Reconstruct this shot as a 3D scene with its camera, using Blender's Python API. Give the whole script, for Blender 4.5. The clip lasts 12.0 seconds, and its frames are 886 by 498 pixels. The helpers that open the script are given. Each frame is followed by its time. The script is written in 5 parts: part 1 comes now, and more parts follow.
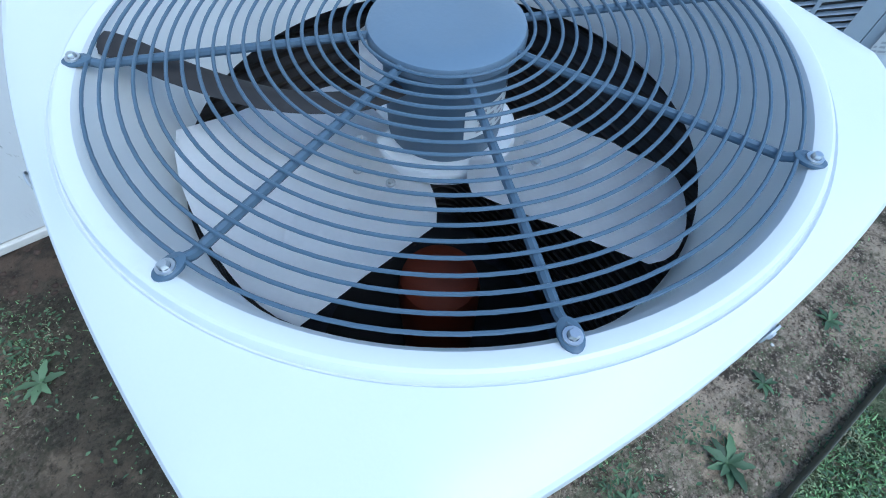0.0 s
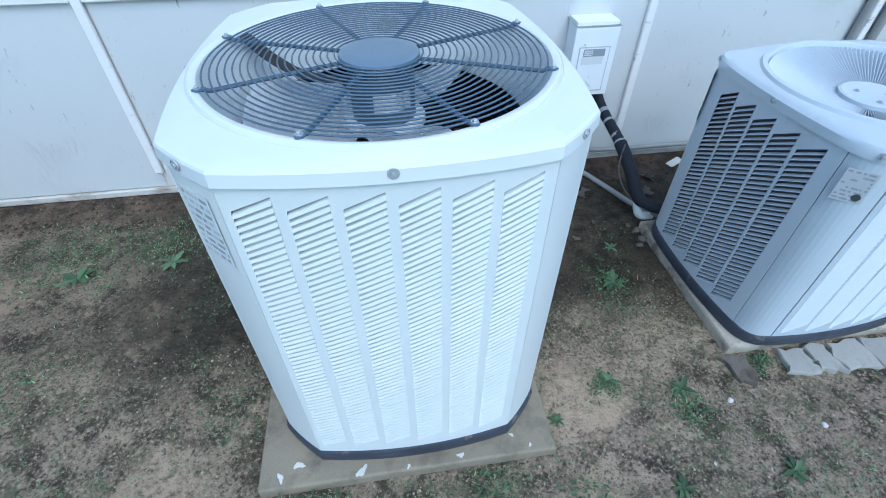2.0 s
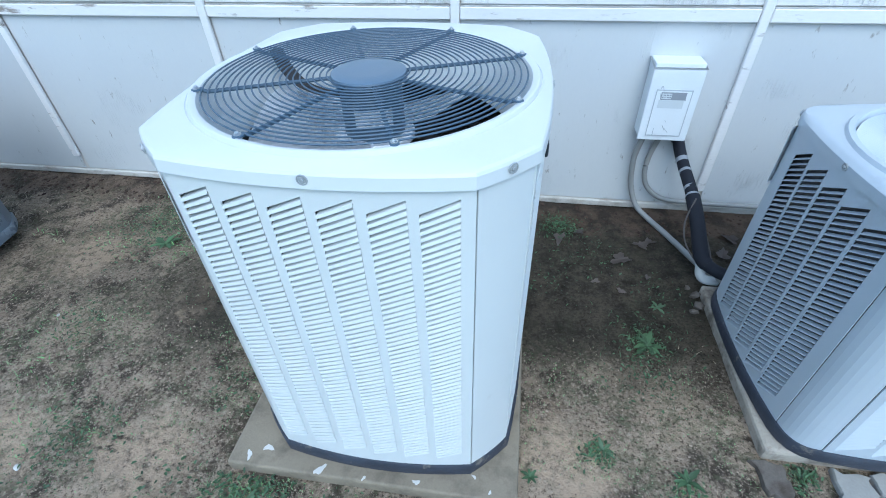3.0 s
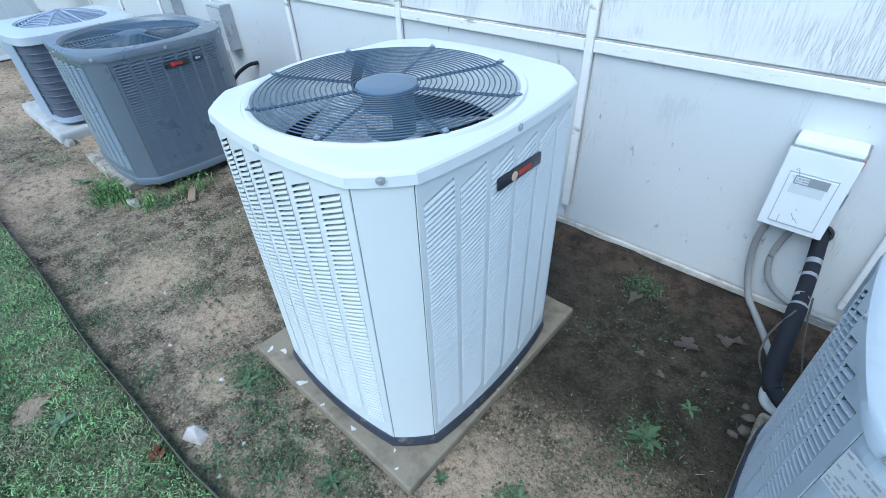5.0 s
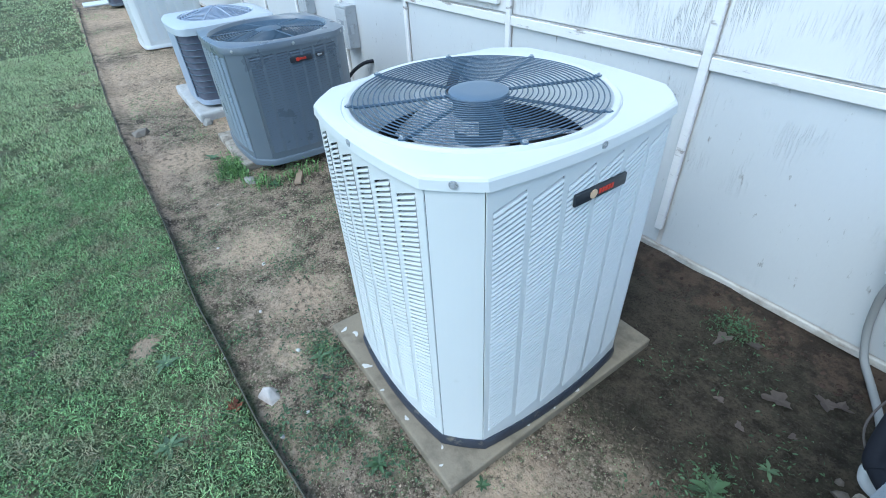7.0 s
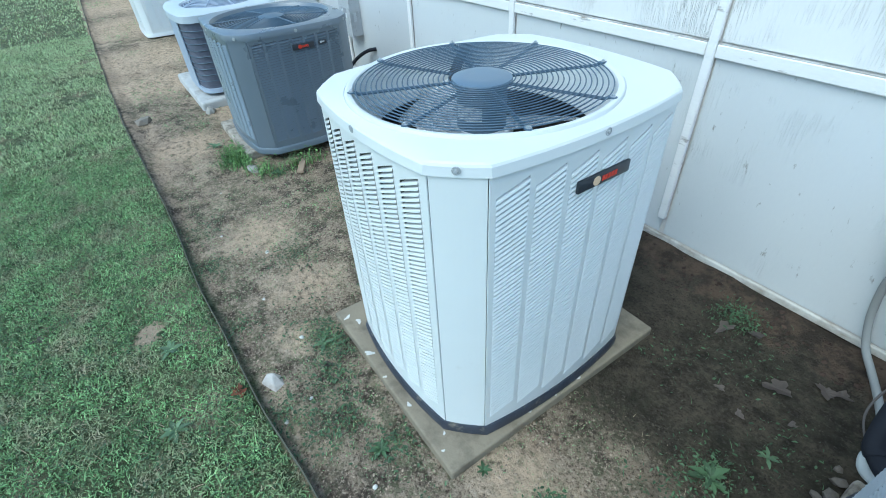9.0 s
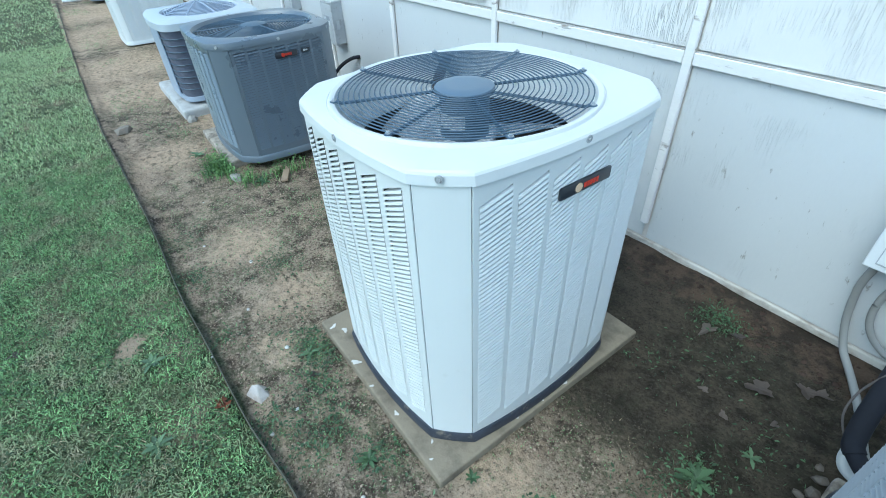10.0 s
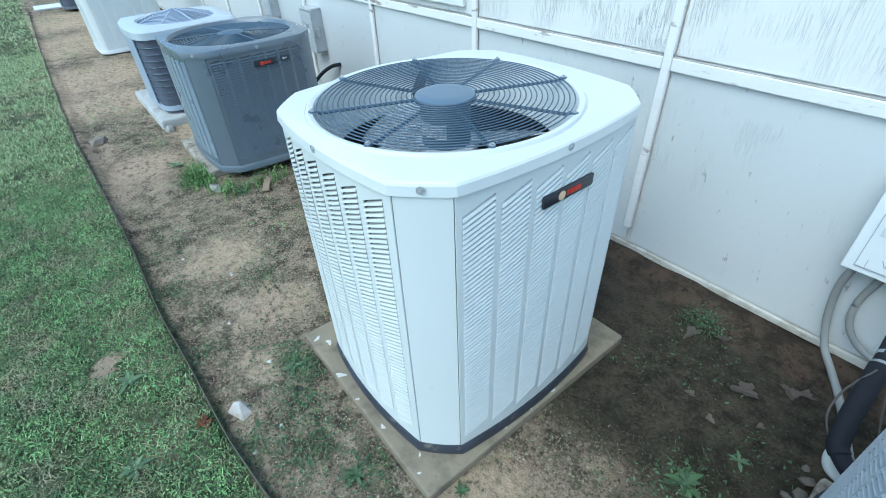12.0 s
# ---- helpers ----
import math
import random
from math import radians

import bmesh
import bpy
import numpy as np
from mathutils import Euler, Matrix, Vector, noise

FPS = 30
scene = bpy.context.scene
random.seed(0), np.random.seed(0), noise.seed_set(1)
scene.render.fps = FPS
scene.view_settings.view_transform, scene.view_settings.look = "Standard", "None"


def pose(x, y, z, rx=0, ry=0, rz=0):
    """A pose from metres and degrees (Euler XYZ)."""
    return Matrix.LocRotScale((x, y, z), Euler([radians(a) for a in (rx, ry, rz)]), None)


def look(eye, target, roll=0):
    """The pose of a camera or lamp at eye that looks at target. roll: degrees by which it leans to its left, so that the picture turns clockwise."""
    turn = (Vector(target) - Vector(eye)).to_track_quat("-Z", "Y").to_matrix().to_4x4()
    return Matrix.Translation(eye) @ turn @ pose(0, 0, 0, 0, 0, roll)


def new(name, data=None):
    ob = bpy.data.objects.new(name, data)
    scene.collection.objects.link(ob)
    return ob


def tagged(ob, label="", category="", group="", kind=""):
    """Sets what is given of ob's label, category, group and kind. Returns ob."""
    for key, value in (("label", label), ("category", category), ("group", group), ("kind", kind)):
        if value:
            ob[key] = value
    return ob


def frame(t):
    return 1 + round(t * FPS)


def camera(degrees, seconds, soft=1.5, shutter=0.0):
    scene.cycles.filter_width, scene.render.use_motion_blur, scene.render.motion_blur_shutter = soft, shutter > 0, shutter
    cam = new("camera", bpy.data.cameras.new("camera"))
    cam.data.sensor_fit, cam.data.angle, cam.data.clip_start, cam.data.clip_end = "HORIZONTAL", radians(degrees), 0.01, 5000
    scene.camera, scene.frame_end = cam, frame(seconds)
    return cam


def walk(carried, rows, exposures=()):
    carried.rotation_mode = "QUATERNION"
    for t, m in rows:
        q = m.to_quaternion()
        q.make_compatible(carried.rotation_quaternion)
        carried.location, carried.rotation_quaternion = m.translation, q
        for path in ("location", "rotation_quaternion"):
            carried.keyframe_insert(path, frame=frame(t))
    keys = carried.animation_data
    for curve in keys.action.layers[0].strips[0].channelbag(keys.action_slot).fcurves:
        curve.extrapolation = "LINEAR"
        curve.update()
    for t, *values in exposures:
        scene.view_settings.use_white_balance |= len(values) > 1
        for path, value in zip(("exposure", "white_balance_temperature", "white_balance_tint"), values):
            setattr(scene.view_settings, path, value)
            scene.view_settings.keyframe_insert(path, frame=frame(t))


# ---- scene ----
cam = camera(87.3, 12.0, soft=1.0)
METRES, EYE, TILT, LEAN, TURN = 8.0, 1.5, 0.0, 0.0, 0.0
PATH = [
    (0, (-0.284, -0.387, 1.386), (0.366, 0.479, -0.296), 2.2),
    (0.5, (-0.176, -0.543, 1.423), (0.471, 0.554, -0.119), 1.5),
    (1, (-0.097, -0.7, 1.442), (0.4, 0.541, -0.045), 1.3),
    (1.5, (-0.078, -0.874, 1.463), (0.292, 0.471, 0.031), 0.8),
    (2, (-0.012, -1.034, 1.473), (0.2, 0.41, 0.105), 0.0),
    (2.5, (0.2, -1.098, 1.47), (0.192, 0.435, 0.186), -0.9),
    (3, (0.342, -1.038, 1.459), (0.074, 0.477, 0.181), -2.0),
    (3.2, (0.383, -0.97, 1.46), (0.018, 0.526, 0.183), -3.1),
    (4.8, (0.948, -0.854, 1.525), (-0.082, 0.323, 0.278), -2.9),
    (5, (0.996, -0.867, 1.532), (-0.075, 0.283, 0.295), -2.4),
    (5.5, (1.033, -0.82, 1.55), (-0.138, 0.259, 0.339), -1.9),
    (6, (1.038, -0.812, 1.548), (-0.215, 0.184, 0.349), -2.1),
    (6.5, (1.04, -0.828, 1.547), (-0.258, 0.105, 0.346), -2.3),
    (7, (1.043, -0.838, 1.547), (-0.288, 0.036, 0.336), -3.3),
    (9, (1.05, -0.844, 1.541), (-0.268, 0.006, 0.299), -3.4),
    (9.5, (1.053, -0.838, 1.543), (-0.249, 0.042, 0.306), -3.1),
    (10, (1.052, -0.838, 1.546), (-0.245, 0.067, 0.322), -2.9),
    (10.5, (1.051, -0.835, 1.545), (-0.237, 0.098, 0.333), -2.7),
    (11, (1.047, -0.831, 1.545), (-0.232, 0.128, 0.343), -2.6),
    (11.5, (1.04, -0.824, 1.542), (-0.226, 0.149, 0.338), -2.3),
    (12, (1.037, -0.818, 1.545), (-0.234, 0.144, 0.336), -2.7),
]
walk(cam, [(t, look(eye, target, roll)) for t, eye, target, roll in PATH], exposures=[(0.0, 0.70, 5030, -2), (1.5, 0.64, 5070, -2), (3.0, 0.68, 5120, -2), (5.0, 0.76, 5170, -2), (6.0, 0.77, 5200, 1), (6.5, 0.78, 5250, 0), (7.0, 0.79, 5260, -3), (9.0, 0.80, 5360, -9), (12.0, 0.80, 5360, -9)])

# ---- world, sun, exposure ----
world = bpy.data.worlds.new("world")
scene.world = world
world.use_nodes = True
wn = world.node_tree.nodes
sky = wn.new("ShaderNodeTexSky")
sky.sky_type = "NISHITA"
sky.sun_disc = False
SUN_EL, SUN_AZ = 54.0, 170.0
sky.sun_elevation = radians(SUN_EL)
sky.sun_rotation = radians(SUN_AZ)
sky.air_density, sky.dust_density = 1.0, 1.5
world.node_tree.links.new(sky.outputs[0], wn["Background"].inputs[0])
wn["Background"].inputs[1].default_value = 0.15
sun = new("sun", bpy.data.lights.new("sun", "SUN"))
sun.data.energy, sun.data.angle, sun.data.color = 0.98, radians(46), (1.0, 0.95, 0.88)
_a, _e = radians(SUN_AZ), radians(SUN_EL)
_d = Vector((math.sin(_a) * math.cos(_e), math.cos(_a) * math.cos(_e), math.sin(_e)))
sun.matrix_world = look(_d * 20, (0, 0, 0))


# ---- materials ----
def mat(name, base, rough=0.5, metal=0.0, var=0.12, scale=6.0, grain=0.04, gscale=180.0, bump=0.1, spots=None, island=0.0, spec=0.5, stretch=(1, 1, 1)):
    """A painted or raw surface: two scales of noise in colour and roughness, fine relief and, if given, stains of another colour."""
    m = bpy.data.materials.new(name)
    m.use_nodes = True
    nt = m.node_tree
    n, l = nt.nodes, nt.links
    p = n["Principled BSDF"]
    p.inputs["Metallic"].default_value = metal
    p.inputs["Specular IOR Level"].default_value = spec
    tc = n.new("ShaderNodeTexCoord")
    mp = n.new("ShaderNodeMapping")
    mp.inputs["Scale"].default_value = stretch
    l.new(tc.outputs["Object"], mp.inputs[0])
    big, fine = n.new("ShaderNodeTexNoise"), n.new("ShaderNodeTexNoise")
    big.inputs["Scale"].default_value, big.inputs["Detail"].default_value = scale, 6
    fine.inputs["Scale"].default_value, fine.inputs["Detail"].default_value = gscale, 3
    l.new(mp.outputs[0], big.inputs["Vector"])
    l.new(mp.outputs[0], fine.inputs["Vector"])
    hsv = n.new("ShaderNodeHueSaturation")
    hsv.inputs["Color"].default_value = (*base, 1)
    a = n.new("ShaderNodeMath")
    a.operation = "MULTIPLY_ADD"
    a.inputs[1].default_value, a.inputs[2].default_value = 2 * var, 1 - var
    l.new(big.outputs[0], a.inputs[0])
    b = n.new("ShaderNodeMath")
    b.operation = "MULTIPLY_ADD"
    b.inputs[1].default_value = 2 * grain
    l.new(fine.outputs[0], b.inputs[0])
    l.new(a.outputs[0], b.inputs[2])
    val = b.outputs[0]
    if island:
        oi, geo = n.new("ShaderNodeObjectInfo"), n.new("ShaderNodeNewGeometry")
        s = n.new("ShaderNodeMath")
        l.new(oi.outputs["Random"], s.inputs[0])
        l.new(geo.outputs["Random Per Island"], s.inputs[1])
        s2 = n.new("ShaderNodeMath")
        s2.operation = "FRACT"
        l.new(s.outputs[0], s2.inputs[0])
        s3 = n.new("ShaderNodeMath")
        s3.operation = "MULTIPLY_ADD"
        s3.inputs[1].default_value, s3.inputs[2].default_value = 2 * island, 1 - island
        l.new(s2.outputs[0], s3.inputs[0])
        s4 = n.new("ShaderNodeMath")
        s4.operation = "MULTIPLY"
        l.new(val, s4.inputs[0])
        l.new(s3.outputs[0], s4.inputs[1])
        val = s4.outputs[0]
    l.new(val, hsv.inputs["Value"])
    col = hsv.outputs[0]
    if spots:
        scol, sscale, lo, hi = spots
        sn = n.new("ShaderNodeTexNoise")
        sn.inputs["Scale"].default_value, sn.inputs["Detail"].default_value = sscale, 8
        sn.inputs["Roughness"].default_value = 0.65
        l.new(mp.outputs[0], sn.inputs["Vector"])
        mr = n.new("ShaderNodeMapRange")
        mr.inputs["From Min"].default_value, mr.inputs["From Max"].default_value = lo, hi
        l.new(sn.outputs[0], mr.inputs["Value"])
        mx = n.new("ShaderNodeMix")
        mx.data_type = "RGBA"
        l.new(mr.outputs[0], mx.inputs["Factor"])
        l.new(col, mx.inputs["A"])
        mx.inputs["B"].default_value = (*scol, 1)
        col = mx.outputs["Result"]
    l.new(col, p.inputs["Base Color"])
    r = n.new("ShaderNodeMath")
    r.operation = "MULTIPLY_ADD"
    r.use_clamp = True
    r.inputs[1].default_value, r.inputs[2].default_value = 0.25, rough - 0.12
    l.new(big.outputs[0], r.inputs[0])
    l.new(r.outputs[0], p.inputs["Roughness"])
    bp = n.new("ShaderNodeBump")
    bp.inputs["Strength"].default_value, bp.inputs["Distance"].default_value = bump, 0.002
    l.new(fine.outputs[0], bp.inputs["Height"])
    l.new(bp.outputs[0], p.inputs["Normal"])
    return m


M = {}
M["paint"] = mat("white_enamel", (0.72, 0.732, 0.72), 0.36, var=0.03, grain=0.01, gscale=400, bump=0.05, spots=((0.52, 0.50, 0.44), 5.0, 0.66, 0.95))
M["paint2"] = mat("grey_enamel", (0.52, 0.56, 0.60), 0.42, var=0.05, grain=0.02, gscale=400, bump=0.05, spots=((0.34, 0.33, 0.29), 4.0, 0.62, 0.95))
M["paint3"] = mat("slate_enamel", (0.135, 0.160, 0.192), 0.30, spec=0.8, var=0.08, grain=0.03, gscale=300, bump=0.05, spots=((0.22, 0.21, 0.19), 4.0, 0.62, 0.95))
M["paint4"] = mat("pale_blue_enamel", (0.36, 0.41, 0.50), 0.45, var=0.06, grain=0.02, gscale=300, bump=0.05)
M["guard"] = mat("guard_coating", (0.078, 0.118, 0.165), 0.45, var=0.15, grain=0.05, bump=0.12)
M["coil"] = mat("coil_fins", (0.085, 0.080, 0.080), 0.75, var=0.5, scale=20, grain=0.4, gscale=300, bump=0.4, stretch=(1, 1, 6), spec=0.2)
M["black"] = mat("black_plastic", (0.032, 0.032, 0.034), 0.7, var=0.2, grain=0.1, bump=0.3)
M["pan"] = mat("caulked_base_pan", (0.036, 0.040, 0.054), 0.45, var=0.5, scale=18, grain=0.2, gscale=45, bump=1.0, spots=((0.20, 0.175, 0.145), 16.0, 0.60, 0.70))
M["coilblue"] = mat("blue_grey_coil", (0.095, 0.100, 0.128), 0.7, var=0.4, scale=20, grain=0.3, gscale=300, bump=0.4, stretch=(1, 1, 6), spec=0.2)
M["tubes"] = mat("coil_tubes", (0.075, 0.065, 0.058), 0.55, metal=0.4, var=0.3, scale=15, grain=0.1, bump=0.2)
M["foam"] = mat("black_foam_insulation", (0.017, 0.018, 0.024), 0.75, spec=0.25, var=0.3, scale=14, grain=0.1, gscale=90, bump=0.5)
M["alu"] = mat("fan_aluminium", (0.86, 0.86, 0.87), 0.42, metal=0.35, var=0.1, scale=9, grain=0.04, bump=0.1)
M["motor"] = mat("motor_enamel", (0.140, 0.190, 0.250), 0.35, var=0.15, grain=0.04, bump=0.1)
M["steel"] = mat("zinc_steel", (0.55, 0.56, 0.57), 0.35, metal=0.9, var=0.15, scale=60, grain=0.05, bump=0.1)
M["rust"] = mat("rusty_compressor", (0.22, 0.045, 0.02), 0.6, var=0.3, scale=12, grain=0.1, bump=0.2)
M["paper"] = mat("label_paper", (0.66, 0.68, 0.68), 0.5, var=0.05, grain=0.02, bump=0.02)
M["ink"] = mat("label_ink", (0.05, 0.055, 0.06), 0.5, var=0.1, grain=0.05, bump=0.02)
M["inkgrey"] = mat("label_ink_grey", (0.30, 0.31, 0.33), 0.5, var=0.1, grain=0.05, bump=0.02)
M["inkpale"] = mat("label_ink_pale", (0.48, 0.49, 0.51), 0.5, var=0.1, grain=0.05, bump=0.02)
M["sleeve"] = mat("lead_sleeve", (0.036, 0.032, 0.031), 0.7, var=0.2, grain=0.1, bump=0.2)
M["zinc"] = mat("dull_zinc", (0.42, 0.43, 0.44), 0.5, metal=0.2, var=0.15, scale=60, grain=0.05, bump=0.1)
M["red"] = mat("badge_red", (0.62, 0.045, 0.02), 0.35, var=0.05, grain=0.02, bump=0.02)
M["gold"] = mat("badge_cream", (0.75, 0.55, 0.36), 0.35, var=0.05, grain=0.02, bump=0.02)
M["badge"] = mat("badge_charcoal", (0.028, 0.032, 0.04), 0.35, var=0.1, grain=0.02, bump=0.05)
M["concrete"] = mat("concrete", (0.24, 0.198, 0.140), 0.85, var=0.25, scale=7, grain=0.12, gscale=160, bump=0.5, spots=((0.13, 0.105, 0.075), 9.0, 0.48, 0.72))
M["padgrey"] = mat("dirty_concrete", (0.36, 0.315, 0.255), 0.88, var=0.35, scale=9, grain=0.18, gscale=120, bump=0.6, spots=((0.16, 0.13, 0.10), 12.0, 0.46, 0.66))
M["padpale"] = mat("pale_concrete", (0.44, 0.43, 0.41), 0.88, var=0.25, scale=7, grain=0.14, gscale=120, bump=0.5, spots=((0.25, 0.22, 0.18), 8.0, 0.52, 0.75))
M["chip"] = mat("white_chip", (0.60, 0.57, 0.52), 0.8, var=0.1, grain=0.08, bump=0.3)
M["wedge"] = mat("pale_rough_stone", (0.50, 0.45, 0.41), 0.85, var=0.25, scale=25, grain=0.15, gscale=140, bump=0.5, spots=((0.33, 0.26, 0.20), 18.0, 0.52, 0.75))
M["slab"] = mat("pale_slab", (0.33, 0.31, 0.275), 0.85, var=0.2, scale=9, grain=0.12, gscale=140, bump=0.5, spots=((0.25, 0.23, 0.19), 14.0, 0.55, 0.8), island=0.1)
M["stone"] = mat("stone", (0.235, 0.20, 0.16), 0.85, var=0.25, scale=16, grain=0.15, gscale=140, bump=0.5, island=0.25)
M["darkstone"] = mat("soil_stained_stone", (0.115, 0.096, 0.078), 0.9, var=0.3, scale=16, grain=0.18, gscale=140, bump=0.6, spots=((0.07, 0.052, 0.038), 12.0, 0.45, 0.65), island=0.25)
# Wall core, darker than the paint so slits by the battens read as shadow.
M["shade_backing"] = mat("shadow_line_backing", (0.58, 0.54, 0.50), 0.85, var=0.2, scale=8, grain=0.1, bump=0.3)
M["trim"] = mat("trim_paint", (0.80, 0.770, 0.740), 0.6, var=0.10, scale=5, grain=0.05, gscale=120, bump=0.3, spots=((0.30, 0.25, 0.21), 15.0, 0.585, 0.66), stretch=(0.25, 1, 1))
M["sill"] = mat("soiled_sill_paint", (0.58, 0.545, 0.49), 0.7, var=0.15, scale=5, grain=0.06, gscale=120, bump=0.3, spots=((0.26, 0.20, 0.15), 9.0, 0.48, 0.68), stretch=(0.5, 1, 1))
M["grime"] = mat("rail_grime", (0.33, 0.31, 0.28), 0.9, var=0.3, scale=14, grain=0.1, bump=0.4, spots=((0.62, 0.60, 0.57), 16.0, 0.48, 0.64), stretch=(0.4, 1, 1))
M["frame"] = mat("window_frame_paint", (0.80, 0.79, 0.77), 0.45, var=0.04, grain=0.02, bump=0.05)
M["conduit"] = mat("grey_conduit", (0.29, 0.285, 0.27), 0.6, var=0.12, grain=0.05, bump=0.1)
M["boxgrey"] = mat("disconnect_enamel", (0.80, 0.815, 0.82), 0.45, var=0.06, scale=10, grain=0.03, bump=0.08, spots=((0.36, 0.36, 0.36), 13.0, 0.66, 0.85))
# Enamel darkened to offset light on the hood's slope; weathered boxes share it.
M["hood"] = mat("darkened_hood_enamel", (0.47, 0.475, 0.475), 0.6, var=0.15, scale=14, grain=0.05, bump=0.15, spots=((0.28, 0.27, 0.25), 18.0, 0.55, 0.75))
M["pvc"] = mat("white_pvc", (0.62, 0.63, 0.62), 0.4, var=0.1, grain=0.03, bump=0.05)
M["cable"] = mat("dusty_cable", (0.10, 0.085, 0.078), 0.7, var=0.2, grain=0.1, bump=0.2)
M["tape"] = mat("grey_tape", (0.27, 0.28, 0.30), 0.4, var=0.15, grain=0.05, bump=0.2)
M["wood"] = mat("weathered_wood", (0.30, 0.22, 0.15), 0.8, var=0.3, scale=6, grain=0.15, gscale=60, bump=0.5, stretch=(1, 8, 8))
M["leaf_dry"] = mat("dry_leaf", (0.125, 0.100, 0.085), 0.8, var=0.25, scale=20, grain=0.15, bump=0.4, island=0.35)
M["leaf_red"] = mat("red_leaf", (0.24, 0.085, 0.045), 0.8, var=0.25, scale=20, grain=0.15, bump=0.4, island=0.3)
M["weed"] = mat("weed_leaf", (0.058, 0.102, 0.042), 0.6, var=0.3, scale=12, grain=0.1, bump=0.2, island=0.45)
M["weedpale"] = mat("pale_weed_leaf", (0.10, 0.155, 0.075), 0.6, var=0.3, scale=12, grain=0.1, bump=0.2, island=0.35)
M["weedbright"] = mat("bright_weed_leaf", (0.14, 0.24, 0.075), 0.6, var=0.3, scale=12, grain=0.1, bump=0.2, island=0.45)
M["grass"] = mat("grass_blade", (0.215, 0.340, 0.140), 0.7, var=1.2, scale=6.0, grain=0.1, bump=0.1, island=0.48, spots=((0.40, 0.35, 0.23), 4.5, 0.49, 0.68), spec=0.3)
# Lawn colour painted paler for the hazy brightness of distance.
M["grassfar"] = mat("hazy_far_grass_blade", (0.48, 0.58, 0.30), 0.7, var=0.6, scale=2.0, grain=0.1, bump=0.1, island=0.28, spots=((0.45, 0.45, 0.27), 2.0, 0.46, 0.70))
M["straw"] = mat("dry_straw", (0.44, 0.35, 0.23), 0.8, var=0.2, scale=8, grain=0.1, bump=0.2, island=0.35)
M["edging"] = mat("edging_rubber", (0.085, 0.082, 0.06), 0.7, var=0.3, scale=8, grain=0.1, bump=0.3)


def siding_material(name, base, stain, k0, k1, relief):
    """White painted plywood whose veneer grain stands up in broken vertical streaks."""
    m = mat(name, base, 0.65, var=0.06, scale=2.0, grain=0.02, gscale=120, bump=0.1, spots=stain, stretch=(1, 1, 0.35))
    n, l = m.node_tree.nodes, m.node_tree.links
    p = n["Principled BSDF"]
    tc = n.new("ShaderNodeTexCoord")
    mp = n.new("ShaderNodeMapping")
    mp.inputs["Scale"].default_value = (165, 1, 10)
    l.new(tc.outputs["Object"], mp.inputs[0])
    g = n.new("ShaderNodeTexNoise")
    g.inputs["Scale"].default_value, g.inputs["Detail"].default_value = 1.0, 3
    l.new(mp.outputs[0], g.inputs["Vector"])
    k = n.new("ShaderNodeTexNoise")
    k.inputs["Scale"].default_value, k.inputs["Detail"].default_value = 4.0, 5
    l.new(tc.outputs["Object"], k.inputs["Vector"])
    r1, r2 = n.new("ShaderNodeMapRange"), n.new("ShaderNodeMapRange")
    r1.inputs["From Min"].default_value, r1.inputs["From Max"].default_value = 0.52, 0.60
    r2.inputs["From Min"].default_value, r2.inputs["From Max"].default_value = k0, k1
    l.new(g.outputs[0], r1.inputs["Value"])
    l.new(k.outputs[0], r2.inputs["Value"])
    x = n.new("ShaderNodeMath")
    x.operation = "MULTIPLY"
    l.new(r1.outputs[0], x.inputs[0])
    l.new(r2.outputs[0], x.inputs[1])
    bp = n.new("ShaderNodeBump")
    bp.inputs["Strength"].default_value, bp.inputs["Distance"].default_value = 1.0, relief
    l.new(x.outputs[0], bp.inputs["Height"])
    l.new(bp.outputs[0], p.inputs["Normal"])
    old = p.inputs["Base Color"].links[0].from_socket
    mx = n.new("ShaderNodeMix")
    mx.data_type = "RGBA"
    sc = n.new("ShaderNodeMath")
    sc.operation = "MULTIPLY"
    sc.inputs[1].default_value = 0.04
    l.new(x.outputs[0], sc.inputs[0])
    l.new(sc.outputs[0], mx.inputs["Factor"])
    l.new(old, mx.inputs["A"])
    mx.inputs["B"].default_value = (0.42, 0.39, 0.35, 1)
    l.new(mx.outputs["Result"], p.inputs["Base Color"])
    return m


M["t111"] = siding_material("weathered_siding", (0.77, 0.742, 0.712), ((0.42, 0.39, 0.35), 9.0, 0.60, 0.82), 0.42, 0.60, 0.0032)
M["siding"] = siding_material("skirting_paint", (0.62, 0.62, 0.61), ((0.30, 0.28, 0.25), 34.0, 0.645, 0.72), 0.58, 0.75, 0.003)


